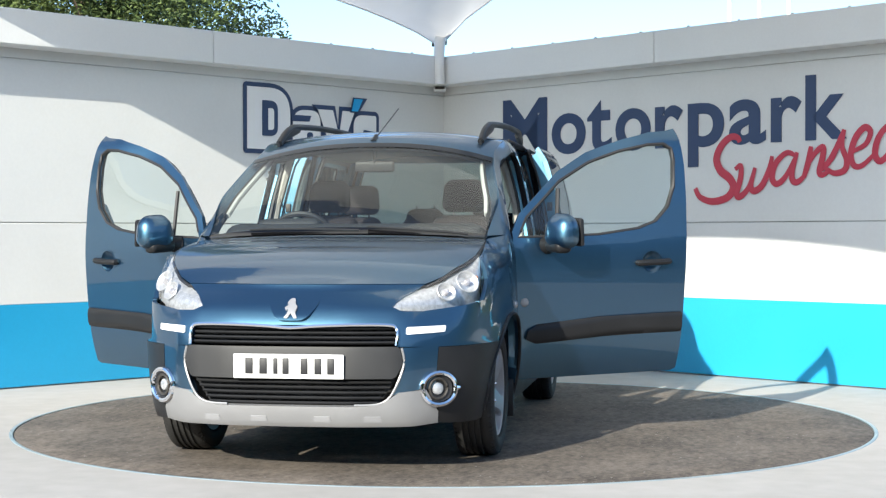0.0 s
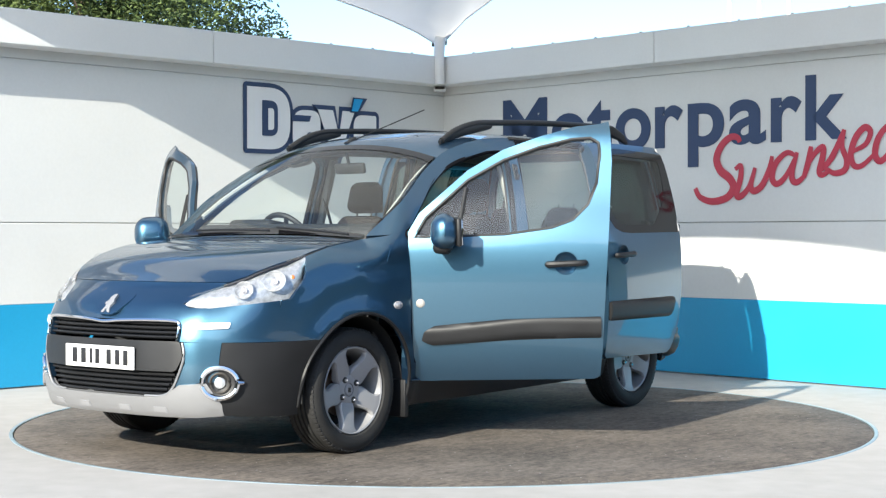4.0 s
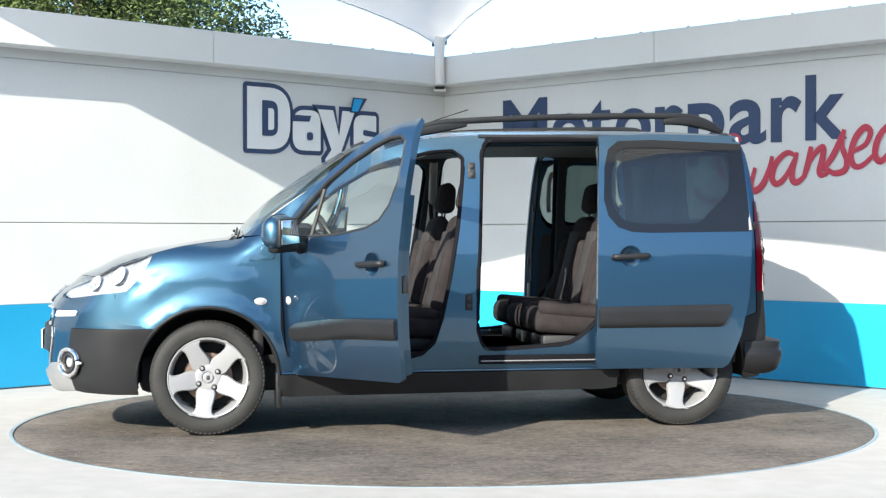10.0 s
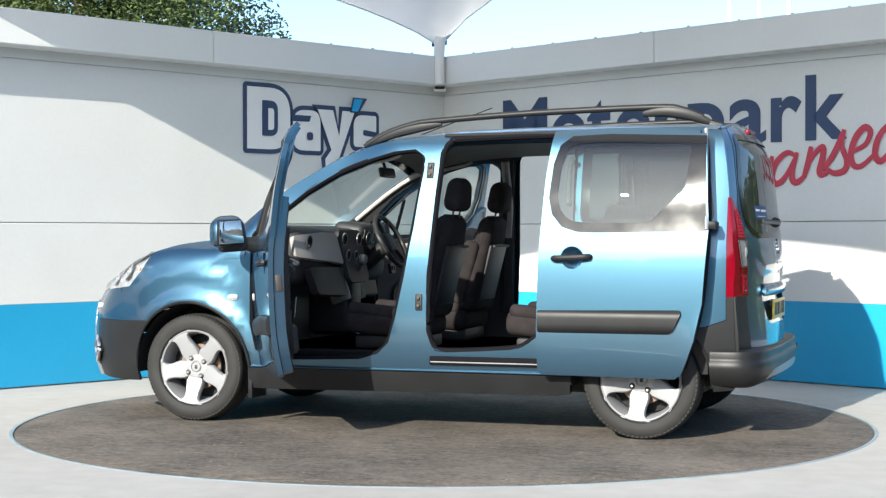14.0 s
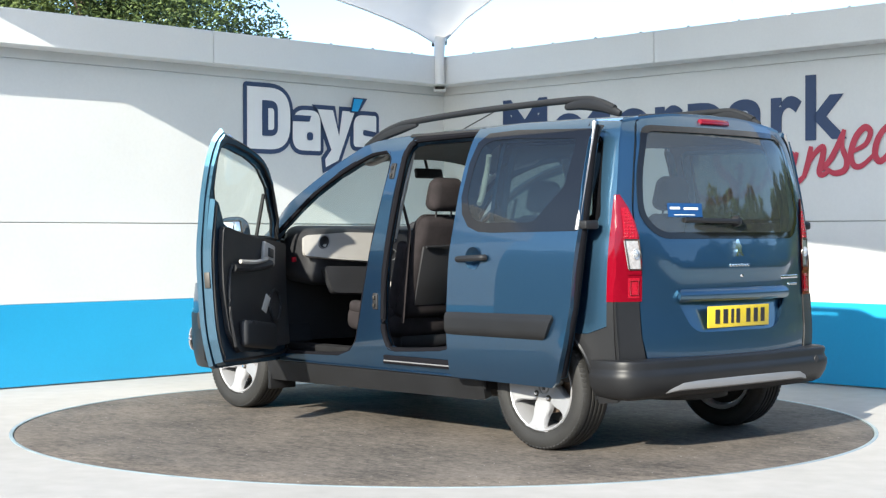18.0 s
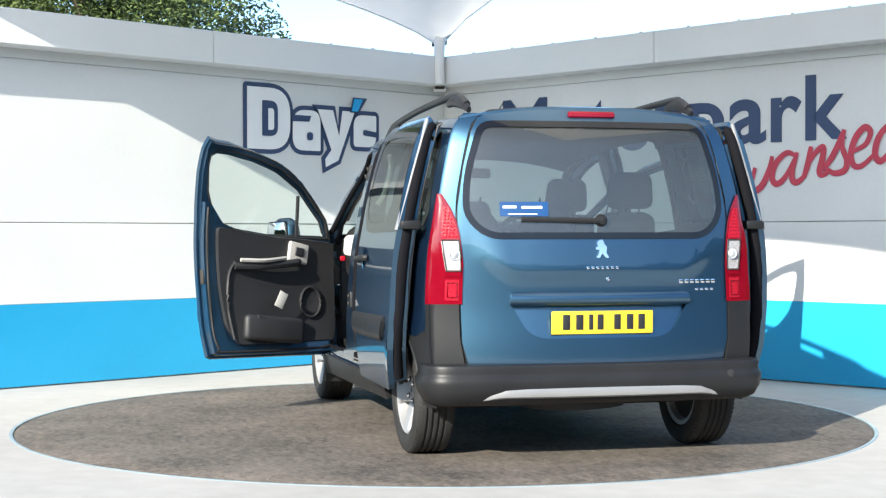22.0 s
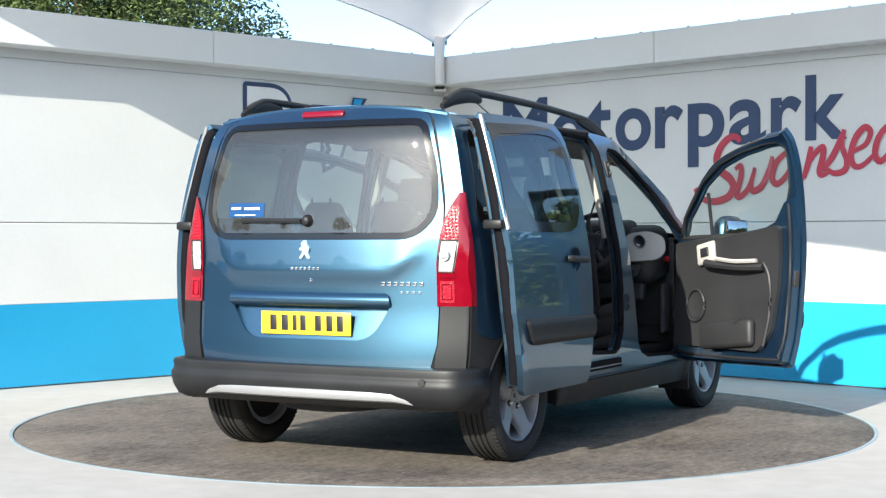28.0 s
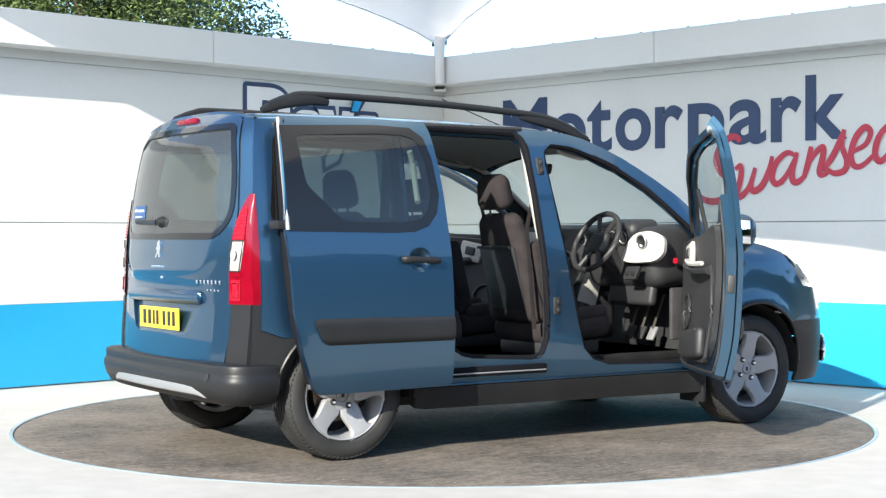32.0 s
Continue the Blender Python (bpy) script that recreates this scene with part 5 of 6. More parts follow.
bar = part("bumper_beam", panel(mb, lambda y, z: nosefn(y, z, 0.010), (1, 0, 0), th=0.05, step=0.05), GREYPLASTIC, car, "dark grey plastic bumper beam")
fplate = part("number_plate", rbox((0.008, 0.52, 0.112), (2.316, 0, 0.516), 0.004), PLATE_W, bar, "white number plate with black bars")
for y, w in ((-0.185, 0.06), (-0.118, 0.06), (-0.06, 0.035), (-0.012, 0.05), (0.075, 0.055), (0.14, 0.055), (0.20, 0.055)):
    part("plate_bar", rbox((0.003, w * 0.62, 0.074), (2.321, y, 0.518), 0.002), INK, fplate)
lip = [(-0.615, 0.405), (-0.50, 0.395), (-0.43, 0.345), (-0.36, 0.332), (0.36, 0.332), (0.43, 0.345), (0.50, 0.395), (0.615, 0.405), (0.66, 0.30), (0.655, 0.245), (0.55, 0.235), (-0.55, 0.235), (-0.655, 0.245), (-0.66, 0.30)]
lipo = part("front_skid", panel(lip, lambda y, z: nosefn(y, z, 0.012), (1, 0, 0), th=0.03, step=0.05), SILVER, car, "satin silver front skid plate")
for y in (-0.38, -0.15, 0.15, 0.38):
    part("skid_slot", panel([(y - 0.04, 0.258), (y + 0.04, 0.258), (y + 0.035, 0.285), (y - 0.035, 0.285)], lambda a, z: nosefn(a, z, 0.014), (1, 0, 0), th=0.006, step=0.1), ALLOY, lipo)
shield = rounded([(-0.10, 0.765), (-0.125, 0.826), (0.125, 0.826), (0.10, 0.765), (0.06, 0.725), (-0.06, 0.725)], 0.03)
part("emblem_shield", panel(shield, lambda y, z: noseblend(y, z, 0.003 + 0.016 * ease((0.80 - z) / 0.07)), (1, 0, 0), th=0.012, step=0.015), PAINT, car)
part("emblem", panel(rounded([(-dy, 0.732 + dz) for dy, dz in FIGURE], 0.006), lambda y, z: noseblend(y, z, 0.024), (1, 0, 0), th=0.012, step=0.02), ALLOY, car, "chrome emblem")
for s0, s1 in ((0.66, 0.12), (0.08, -0.52)):
    pts = [crownfn(1.19 - 0.02 * (k / 8), s0 + (s1 - s0) * k / 8) + Vector((0.012, 0, 0.010)) for k in range(9)]
    part("windscreen_wiper", tube(pts, 0.0065, 6), PLASTIC, car)
part("aerial", tube([(0.47, 0, 1.645), (0.40, 0, 1.69)], [0.024, 0.012], 8), PLASTIC, car)
part("aerial_rod", tube([(0.42, 0, 1.675), (-0.257, 0.0, 1.90)], 0.0035, 6), PLASTIC, car)

# ---- underbody ----
part("underbody", rbox((3.25, 1.42, 0.21), (0.12, 0, 0.335), 0.05), UNDER, car)
part("exhaust", tube([(-1.1, -0.35, 0.25), (-1.6, -0.42, 0.29), (-1.84, -0.42, 0.30)], 0.025, 10), DARKMETAL, car)
part("spare_wheel", lathe([(0, 0.235), (0.20, 0.24), (0.29, 0.255), (0.30, 0.32), (0.29, 0.40), (0, 0.42)], 32, Matrix.Translation((-1.60, 0.05, 0))), TYRE, car)
part("axle_beam", tube([(-1.364, -0.68, 0.28), (-1.364, 0.68, 0.28)], 0.045, 10), DARKMETAL, car)


# ---- wheels ----
def wheel(at, s, turn=10):
    m = Matrix.Translation(at) @ pose(0, 0, 0, -90 * s)
    R, w = WHEELR, 0.105
    prof = [(0.225, w * 0.75), (0.235, w * 0.92), (0.26, w * 1.0), (0.29, w * 0.98), (0.308, w * 0.88), (R - 0.003, w * 0.76), (R, w * 0.62)]
    for c in (0.42, 0.14, -0.14, -0.42):
        a = w * c
        prof += [(R, a + 0.008), (R - 0.009, a + 0.006), (R - 0.009, a - 0.006), (R, a - 0.008)]
    prof += [(R, -w * 0.62), (R - 0.003, -w * 0.76), (0.308, -w * 0.88), (0.29, -w * 0.98), (0.26, -w), (0.235, -w * 0.92), (0.225, -w * 0.75)]
    wh = new("wheel")
    wh.parent, wh.matrix_basis, wh.empty_display_size = car, m, 0.1
    part("tyre", lathe(prof, 56), TYRE, wh)
    part("rim", lathe([(0.226, w * 0.80), (0.221, w * 0.86), (0.214, w * 0.82), (0.205, w * 0.55), (0.195, -w * 0.2), (0.20, -w * 0.8), (0.224, -w * 0.85)], 48), ALLOY, wh)
    V, F = [], []
    for k in range(76):
        for c in (-1, 1):
            o, a = len(V), 2 * math.pi * (k + 0.25 * c) / 76
            for r, z in ((R - 0.001, 0.66), (R - 0.002, 0.80), (R - 0.010, 0.90), (R - 0.02, 0.90), (R - 0.02, 0.66)):
                for e in (-0.026, 0.026):
                    V.append(Vector((r * math.cos(a + e + 0.1 * z), r * math.sin(a + e + 0.1 * z), c * w * z)))
            F += [tuple(o + i for i in ((q, q + 1, q + 3, q + 2) if c > 0 else (q, q + 2, q + 3, q + 1))) for q in (0, 2, 4)]
            F += [tuple(o + i for i in t) for t in ((0, 2, 4, 6, 8), (9, 7, 5, 3, 1))]
    tagged(part("tread", pydata(V, F), TYRE, wh), kind="stuff")
    part("emblem", rbox((0.018, 0.024, 0.003), (0, 0, 0.0608), 0.001), DARKMETAL, wh)
    for k in range(4):
        a = radians(turn + 22 + 90 * k)
        part("wheel_bolt", lathe([(0, 0.073), (0.006, 0.073), (0.008, 0.070), (0.0085, 0.060)], 10, Matrix.Translation((0.062 * math.cos(a), 0.062 * math.sin(a), 0))), CHROME, wh, "bright bolt head")
    part("brake_disc", lathe([(0.0, 0.0), (0.135, 0.0), (0.137, -0.01), (0.135, -0.02), (0, -0.02)], 32), RUST, wh)
    part("hub_back", lathe([(0.19, -0.055), (0.0, -0.055)], 24), UNDER, wh)
    for k in range(5):
        a = radians(turn + 72 * k)
        b = bmesh.new()
        rows = []
        for r, hw, z, t in ((0.03, 0.030, 0.046, 0.03), (0.062, 0.048, 0.054, 0.035), (0.09, 0.056, 0.061, 0.04), (0.118, 0.052, 0.068, 0.04), (0.15, 0.046, 0.075, 0.036), (0.178, 0.046, 0.081, 0.032), (0.194, 0.052, 0.084, 0.027), (0.206, 0.072, 0.086, 0.022), (0.218, 0.118, 0.086, 0.018)):
            rows.append([b.verts.new((r, -hw, z - t)), b.verts.new((r, -hw, z - 0.010)), b.verts.new((r, -hw * 0.86, z - 0.001)), b.verts.new((r, 0, z + 0.002)), b.verts.new((r, hw * 0.86, z - 0.001)), b.verts.new((r, hw, z - 0.010)), b.verts.new((r, hw, z - t))])
        for p, q in zip(rows[:-1], rows[1:]):
            for j in range(6):
                b.faces.new((p[j], q[j], q[j + 1], p[j + 1]))
        b.normal_update()
        b.transform(Matrix.Rotation(a, 4, "Z"))
        part("spoke", b, ALLOY, wh)
    part("hub_cap", lathe([(0, 0.060), (0.024, 0.060), (0.029, 0.056), (0.030, 0.050), (0.034, 0.050), (0.036, 0.057), (0.06, 0.059), (0.074, 0.055), (0.08, 0.03)], 28), ALLOY, wh)
    for k in range(4):
        a = radians(turn + 22 + 90 * k)
        part("bolt_cup", lathe([(0, 0.0615), (0.008, 0.0615), (0.010, 0.062), (0.0105, 0.0625), (0.0165, 0.0605), (0.018, 0.05)], 12, Matrix.Translation((0.062 * math.cos(a), 0.062 * math.sin(a), 0))), DARKMETAL, wh)
    return wh


for sx in (1, -1):
    for s in (1, -1):
        wheel((sx * WHEELX, s * WHEELY, WHEELR), s)


# ---- doors ----
def front_door(s):
    hinge = Vector((0.94, s * 0.88, 0))
    closed_sf, out = sidefn(s, 0.003), (0, s, 0)
    outer = [(0.955, 0.385), (0.975, 0.44), (0.978, 1.06), (0.962, 1.13), (0.91, 1.225), (0.655, 1.452), (0.467, 1.56), (0.26, 1.632), (0.08, 1.672), (-0.03, 1.672), (-0.095, 1.668), (-0.105, 1.64), (-0.113, 1.50),
             (-0.10, 1.15), (-0.085, 0.88), (-0.065, 0.50), (-0.052, 0.37), (-0.02, 0.355), (0.90, 0.335)]
    outer[9] = (-0.03, 1.69)
    outer[10] = (-0.095, 1.705)
    outer[8] = (0.08, 1.68)
    me = panel(outer, closed_sf, out, [FRONT_WIN, arc(0.126, 0.965, 0.060, 0, 345, 23)], th=0.028, step=0.055)
    door = part("front_door", me, PAINT, None)
    door.data.transform(Matrix.Translation(-hinge))
    door.parent = car
    door.matrix_basis = Matrix.Translation(hinge) @ pose(0, 0, 0.85, 0, 0, -s * 59.0) @ pose(0, 0, 0, -s * 4.0) @ pose(0, 0, -0.85)
    REST[door.name] = hinge
    door["label"] = "open blue front door with black rubbing strip"
    win = grown(FRONT_WIN, 0.010)
    part("window_pane", panel(win, sidefn(s, -0.012), out, two=False, step=0.1), GLASS, door).visible_shadow = False
    part("window_seal", tube([sidefn(s, -0.004)(*p) for p in dense(FRONT_WIN, 0.05)], 0.010, 6, True), RUBBER, door)
    part("quarterlight_bar", tube([sidefn(s, -0.006)(0.66, 1.36), sidefn(s, -0.006)(0.70, 1.085)], 0.012, 6), RUBBER, door)
    st = rounded([(-0.06, 0.578), (0.45, 0.560), (0.83, 0.530), (0.89, 0.555), (0.875, 0.605), (0.82, 0.635), (0.45, 0.672), (-0.06, 0.690)], 0.012)
    part("rubbing_strip", panel(st, lambda x, z: sidefn(s, 0.004 + 0.020 * (1 - clamp(abs(z - 0.634 + 0.06 * ease((x - 0.2) / 0.7)) / 0.062) ** 4))(x, z), out, th=0.02, step=0.018), PLASTIC, door, "black rubbing strip")
    part("handle_recess", lathe([(0, -0.027), (0.02, -0.0265), (0.038, -0.022), (0.052, -0.011), (0.058, -0.002), (0.062, 0.0012), (0.066, 0.001)], 32, Matrix.Translation(sidefn(s, 0.002)(0.126, 0.965)) @ pose(0, 0, 0, -90 * s)), PAINT, door)
    a, b = sidefn(s, 0.03)(0.205, 0.963), sidefn(s, 0.03)(0.05, 0.970)
    part("door_handle", tube(smoothpath([sidefn(s, 0.008)(0.215, 0.963), a, b, sidefn(s, 0.008)(0.025, 0.971)], 4), 0.017, 8), PLASTIC, door, "black pull handle")
    # mirror
    mx, mz = 0.745, 1.06
    base = sidefn(s, 0.0)(mx, mz)
    arm = part("mirror_arm", tube([base + Vector((0.02, 0, 0.0)), base + Vector((0.0, s * 0.08, 0.02))], [0.05, 0.035], 10), PLASTIC, door)
    shell = rbox((0.155, 0.225, 0.185), base + Vector((0.004, s * 0.155, 0.088)), 0.070, (0, 0, s * 10), 5, taper=(0.8, 0.86))
    mirror = part("mirror_shell", shell, PAINT, door, "blue mirror housing")
    part("mirror_base", rbox((0.095, 0.17, 0.07), base + Vector((0.012, s * 0.13, 0.005)), 0.03, seg=3), PLASTIC, door)
    part("mirror_bezel", rbox((0.03, 0.172, 0.150), base + Vector((-0.064, s * 0.146, 0.083)), 0.014, (0, 0, s * 16), taper=(1, 0.84)), PLASTIC, door)
    part("mirror_glass", rbox((0.006, 0.150, 0.130), base + Vector((-0.0785, s * 0.141, 0.083)), 0.002, (0, 0, s * 16), taper=(1, 0.84)), MIRROR, door)
    part("door_cap", lathe([(0, 0.008), (0.016, 0.007), (0.022, 0.003), (0.024, 0)], 20, Matrix.Translation(sidefn(s, 0.003)(0.895, 0.754)) @ pose(0, 0, 0, -90 * s)), CREAM, door, "round pale cap")
    # inner steel shell, seals and trim
    low = [(0.945, 0.40), (0.958, 0.46), (0.958, 1.05), (0.90, 1.085), (0.45, 1.105), (0.20, 1.14), (0.06, 1.185), (-0.03, 1.30), (-0.085, 1.32), (-0.085, 1.15), (-0.07, 0.88), (-0.052, 0.52), (-0.035, 0.385), (0.0, 0.368), (0.90, 0.352)]
    part("inner_shell", panel(low, sidefn(s, -0.030), out, th=0.052, step=0.07), PAINT, door)
    rim = [(0.93, 0.42), (0.94, 0.50), (0.94, 1.05), (0.91, 1.15), (0.87, 1.23), (0.64, 1.43), (0.46, 1.537), (0.26, 1.608), (0.08, 1.65), (-0.03, 1.66), (-0.078, 1.64), (-0.085, 1.50), (-0.075, 1.33)]
    part("door_seal", tube(smoothpath([sidefn(s, -0.036)(*p) for p in rim], 3), 0.009, 6), RUBBER, door)
    part("window_seal", tube([sidefn(s, -0.042)(*p) for p in dense(grown(FRONT_WIN, 0.012), 0.05)], 0.009, 6, True), RUBBER, door)
    rim = [(0.92, 0.43), (0.80, 0.385), (0.05, 0.395), (0.0, 0.42), (-0.03, 0.55), (-0.05, 0.90), (-0.06, 1.15), (-0.06, 1.28)]
    part("door_seal", tube(smoothpath([sidefn(s, -0.083)(*p) for p in rim], 3), 0.009, 6), RUBBER, door)
    part("door_lock", rbox((0.012, 0.035, 0.09), sidefn(s, -0.055)(-0.071, 0.86), 0.004), DARKMETAL, door)
    for z in (0.62, 0.98):
        part("hinge_bracket", rbox((0.07, 0.03, 0.05), sidefn(s, -0.055)(0.965, z), 0.006), PAINT, door)
    fr = [(0.950, 1.045), (0.942, 1.125), (0.893, 1.205), (0.648, 1.432), (0.462, 1.540), (0.258, 1.612), (0.08, 1.660), (-0.03, 1.670), (-0.082, 1.682), (-0.090, 1.64), (-0.098, 1.50), (-0.084, 1.10)]
    part("window_frame", panel(fr, sidefn(s, -0.0265), out, [grown(FRONT_WIN, 0.020)], th=0.022, step=0.06), PAINT, door)
    inn = sidefn(s, -0.085)
    trim = rounded([(0.90, 0.43), (0.93, 0.60), (0.93, 1.06), (0.70, 1.085), (0.45, 1.10), (0.20, 1.135), (0.06, 1.16), (0.0, 1.16), (0.02, 0.80), (0.06, 0.55), (0.15, 0.43)], 0.03)
    part("door_trim", panel(trim, inn, out, th=0.03, step=0.08), CABIN, door, "charcoal door lining")
    part("armrest", tube(smoothpath([sidefn(s, -0.130)(0.12, 0.92), sidefn(s, -0.165)(0.30, 0.915), sidefn(s, -0.165)(0.55, 0.93), sidefn(s, -0.130)(0.62, 0.94)], 5), 0.024, 8), CABIN, door)
    part("armrest_strip", tube(smoothpath([sidefn(s, -0.165)(0.14, 0.955), sidefn(s, -0.195)(0.30, 0.948), sidefn(s, -0.180)(0.48, 0.962)], 5), 0.013, 6), CREAM, door, "pale armrest edge")
    part("pull_cup", rbox((0.16, 0.03, 0.13), sidefn(s, -0.130)(0.62, 0.995), 0.014, (0, 12, 0), 3), CREAM, door, "pale grey door pull")
    # raised black block paints the shade inside the pull
    part("pull_hole", rbox((0.07, 0.012, 0.055), sidefn(s, -0.148)(0.62, 1.0), 0.02, (0, 12, 0), 3), INK, door)
    part("door_pocket", rbox((0.46, 0.06, 0.16), sidefn(s, -0.135)(0.40, 0.52), 0.03, (0, 6, 0), 3), CABIN, door)
    # no opening is cut: a black block gives the pocket's inner shade
    part("pocket_mouth", rbox((0.10, 0.02, 0.07), sidefn(s, -0.158)(0.30, 0.565), 0.009, (0, 24, 0), 2), INK, door)
    part("lining_crease", tube(smoothpath([sidefn(s, -0.118)(0.10, 0.47), sidefn(s, -0.120)(0.07, 0.66), sidefn(s, -0.120)(0.08, 0.86), sidefn(s, -0.120)(0.13, 0.945)], 5), 0.010, 6), CABIN, door)
    part("speaker_rim", tube([sidefn(s, -0.124)(0.72 + 0.082 * math.cos(k * math.pi / 12), 0.68 + 0.095 * math.sin(k * math.pi / 12)) for k in range(24)], 0.009, 6, True), CABIN, door)
    part("speaker_grille", lathe([(0, -0.004), (0.05, -0.002), (0.075, 0.002), (0.08, -0.01)], 28, Matrix.Translation(sidefn(s, -0.118)(0.72, 0.68)) @ pose(0, 0, 0, 90 * s)), CABIN, door)
    if s > 0:
        part("paper_card", rbox((0.065, 0.004, 0.10), sidefn(s, -0.190)(0.43, 0.70), 0.0015, (10, 25, 0)), HEADLINER, door, "grey paper tag hanging on the lining")
    return door


def slide_door(s):
    out = (0, s, 0)
    outer = [(-0.125, 0.37), (-0.125, 0.60), (-0.135, 1.0), (-0.16, 1.45), (-0.175, 1.60), (-0.185, 1.69), (-0.5, 1.703), (-1.02, 1.698), (-1.035, 1.60), (-1.06, 1.15), (-1.03, 0.75), (-0.985, 0.55), (-0.945, 0.44), (-0.915, 0.37), (-0.88, 0.345), (-0.15, 0.352)]
    door = part("sliding_door", panel(outer, sidefn(s, 0.003), out, [SLIDE_WIN, arc(-0.325, 0.99, 0.060, 0, 345, 23)], th=0.03, step=0.055), PAINT, car, "open blue sliding door with black rubbing strip")
    door.matrix_basis = Matrix.Translation((-0.695, s * 0.105, 0))
    part("window_pane", panel(grown(SLIDE_WIN, 0.012), sidefn(s, 0.004), out, two=False, step=0.1), TINT, door, "dark tinted pane")
    CLEAR = rounded([(-0.27, 1.59), (-0.24, 1.48), (-0.228, 1.33), (-0.25, 1.25), (-0.30, 1.195), (-0.40, 1.178), (-0.74, 1.18), (-0.93, 1.36), (-0.955, 1.60), (-0.50, 1.622), (-0.33, 1.618)], 0.03)
    part("window_border", panel(grown(SLIDE_WIN, 0.018), sidefn(s, 0.0055), out, [CLEAR], th=0.003, step=0.07), BLACKGLASS, door)
    st = rounded([(-0.135, 0.585), (-0.87, 0.585), (-0.93, 0.715), (-0.135, 0.705)], [0.01, 0.03, 0.03, 0.01])
    part("rubbing_strip", panel(st, lambda x, z: sidefn(s, 0.004 + 0.022 * (1 - clamp(abs(z - 0.648) / 0.067) ** 4))(x, z), out, th=0.022, step=0.018), PLASTIC, door, "black rubbing strip")
    part("handle_recess", lathe([(0, -0.027), (0.02, -0.0265), (0.038, -0.022), (0.052, -0.011), (0.058, -0.002), (0.062, 0.0012), (0.066, 0.001)], 32, Matrix.Translation(sidefn(s, 0.002)(-0.325, 0.99)) @ pose(0, 0, 0, -90 * s)), PAINT, door)
    part("door_handle", tube(smoothpath([sidefn(s, 0.008)(-0.225, 0.988), sidefn(s, 0.03)(-0.245, 0.988), sidefn(s, 0.03)(-0.40, 0.995), sidefn(s, 0.008)(-0.425, 0.996)], 4), 0.017, 8), PLASTIC, door, "black pull handle")
    shell = [(-0.150, 0.385), (-0.150, 0.60), (-0.160, 1.0), (-0.185, 1.45), (-0.20, 1.66), (-0.5, 1.675), (-1.0, 1.67), (-1.012, 1.60), (-1.035, 1.15), (-1.005, 0.75), (-0.955, 0.54), (-0.90, 0.385)]
    part("inner_shell", panel(shell, sidefn(s, -0.027), out, [grown(SLIDE_WIN, -0.004)], th=0.066, step=0.06), PAINT, door)
    # matt black roll paints the shade on the door's rear edge face
    rear = [(-0.990, 1.66), (-1.008, 1.58), (-1.032, 1.15), (-1.004, 0.76), (-0.955, 0.56), (-0.905, 0.41)]
    part("edge_shade", tube(smoothpath([sidefn(s, -0.044)(*p) for p in rear], 4), 0.034, 10), EDGE, door, "black roll standing in for the shaded rear edge")
    for z in (0.60, 0.93, 1.30):
        part("edge_bracket", rbox((0.010, 0.034, 0.055), sidefn(s, -0.060)(-0.146 - 0.03 * clamp((z - 1) / 0.4), z), 0.003), DARKMETAL, door)
    trim = [(-0.20, 0.45), (-0.21, 1.0), (-0.23, 1.12), (-0.95, 1.12), (-0.92, 0.75), (-0.87, 0.58), (-0.82, 0.45)]
    part("door_trim", panel(rounded(trim, 0.03), sidefn(s, -0.092), out, th=0.010, step=0.09), CABIN, door, "charcoal door lining")
    part("edge_strip", tube([sidefn(s, 0.004)(-1.022, 1.685), sidefn(s, 0.004)(-1.05, 1.14)], 0.011, 8), SILVER, door)
    rim = [(-0.16, 0.42), (-0.165, 1.0), (-0.19, 1.45), (-0.215, 1.655), (-0.5, 1.672), (-0.97, 1.668), (-1.0, 1.60), (-1.025, 1.15), (-0.995, 0.76), (-0.94, 0.55), (-0.88, 0.40), (-0.80, 0.385), (-0.20, 0.388)]
    part("door_seal", tube(smoothpath([sidefn(s, -0.093)(*p) for p in rim], 3, True), 0.008, 6, True), RUBBER, door)
    part("roller_arm", rbox((0.16, 0.05, 0.025), sidefn(s, -0.075)(-0.24, 0.46), 0.006), DARKMETAL, door)
    part("door_latch", rbox((0.014, 0.044, 0.13), sidefn(s, -0.058)(-0.150, 0.72), 0.004), CREAM, door, "pale latch plate")
    part("window_catch", tube(smoothpath([sidefn(s, -0.03)(-0.29, 1.28), sidefn(s, -0.06)(-0.275, 1.34), sidefn(s, -0.06)(-0.275, 1.48), sidefn(s, -0.03)(-0.30, 1.54)], 4), 0.015, 8), HEADLINER, door, "pale grey window catch")
    part("track_arm", rbox((0.13, 0.10, 0.045), (-1.035, s * 0.800, 1.165), 0.012), PLASTIC, door, "black runner block")


for s in (1, -1):
    front_door(s)
    slide_door(s)


# ---- cabin ----
part("cabin_floor", rbox((2.85, 1.52, 0.05), (-0.35, 0, 0.415), 0.01), CARPET, car)
part("bulkhead", rbox((0.06, 1.50, 0.75), (1.08, 0, 0.72), 0.02), CABIN, car)


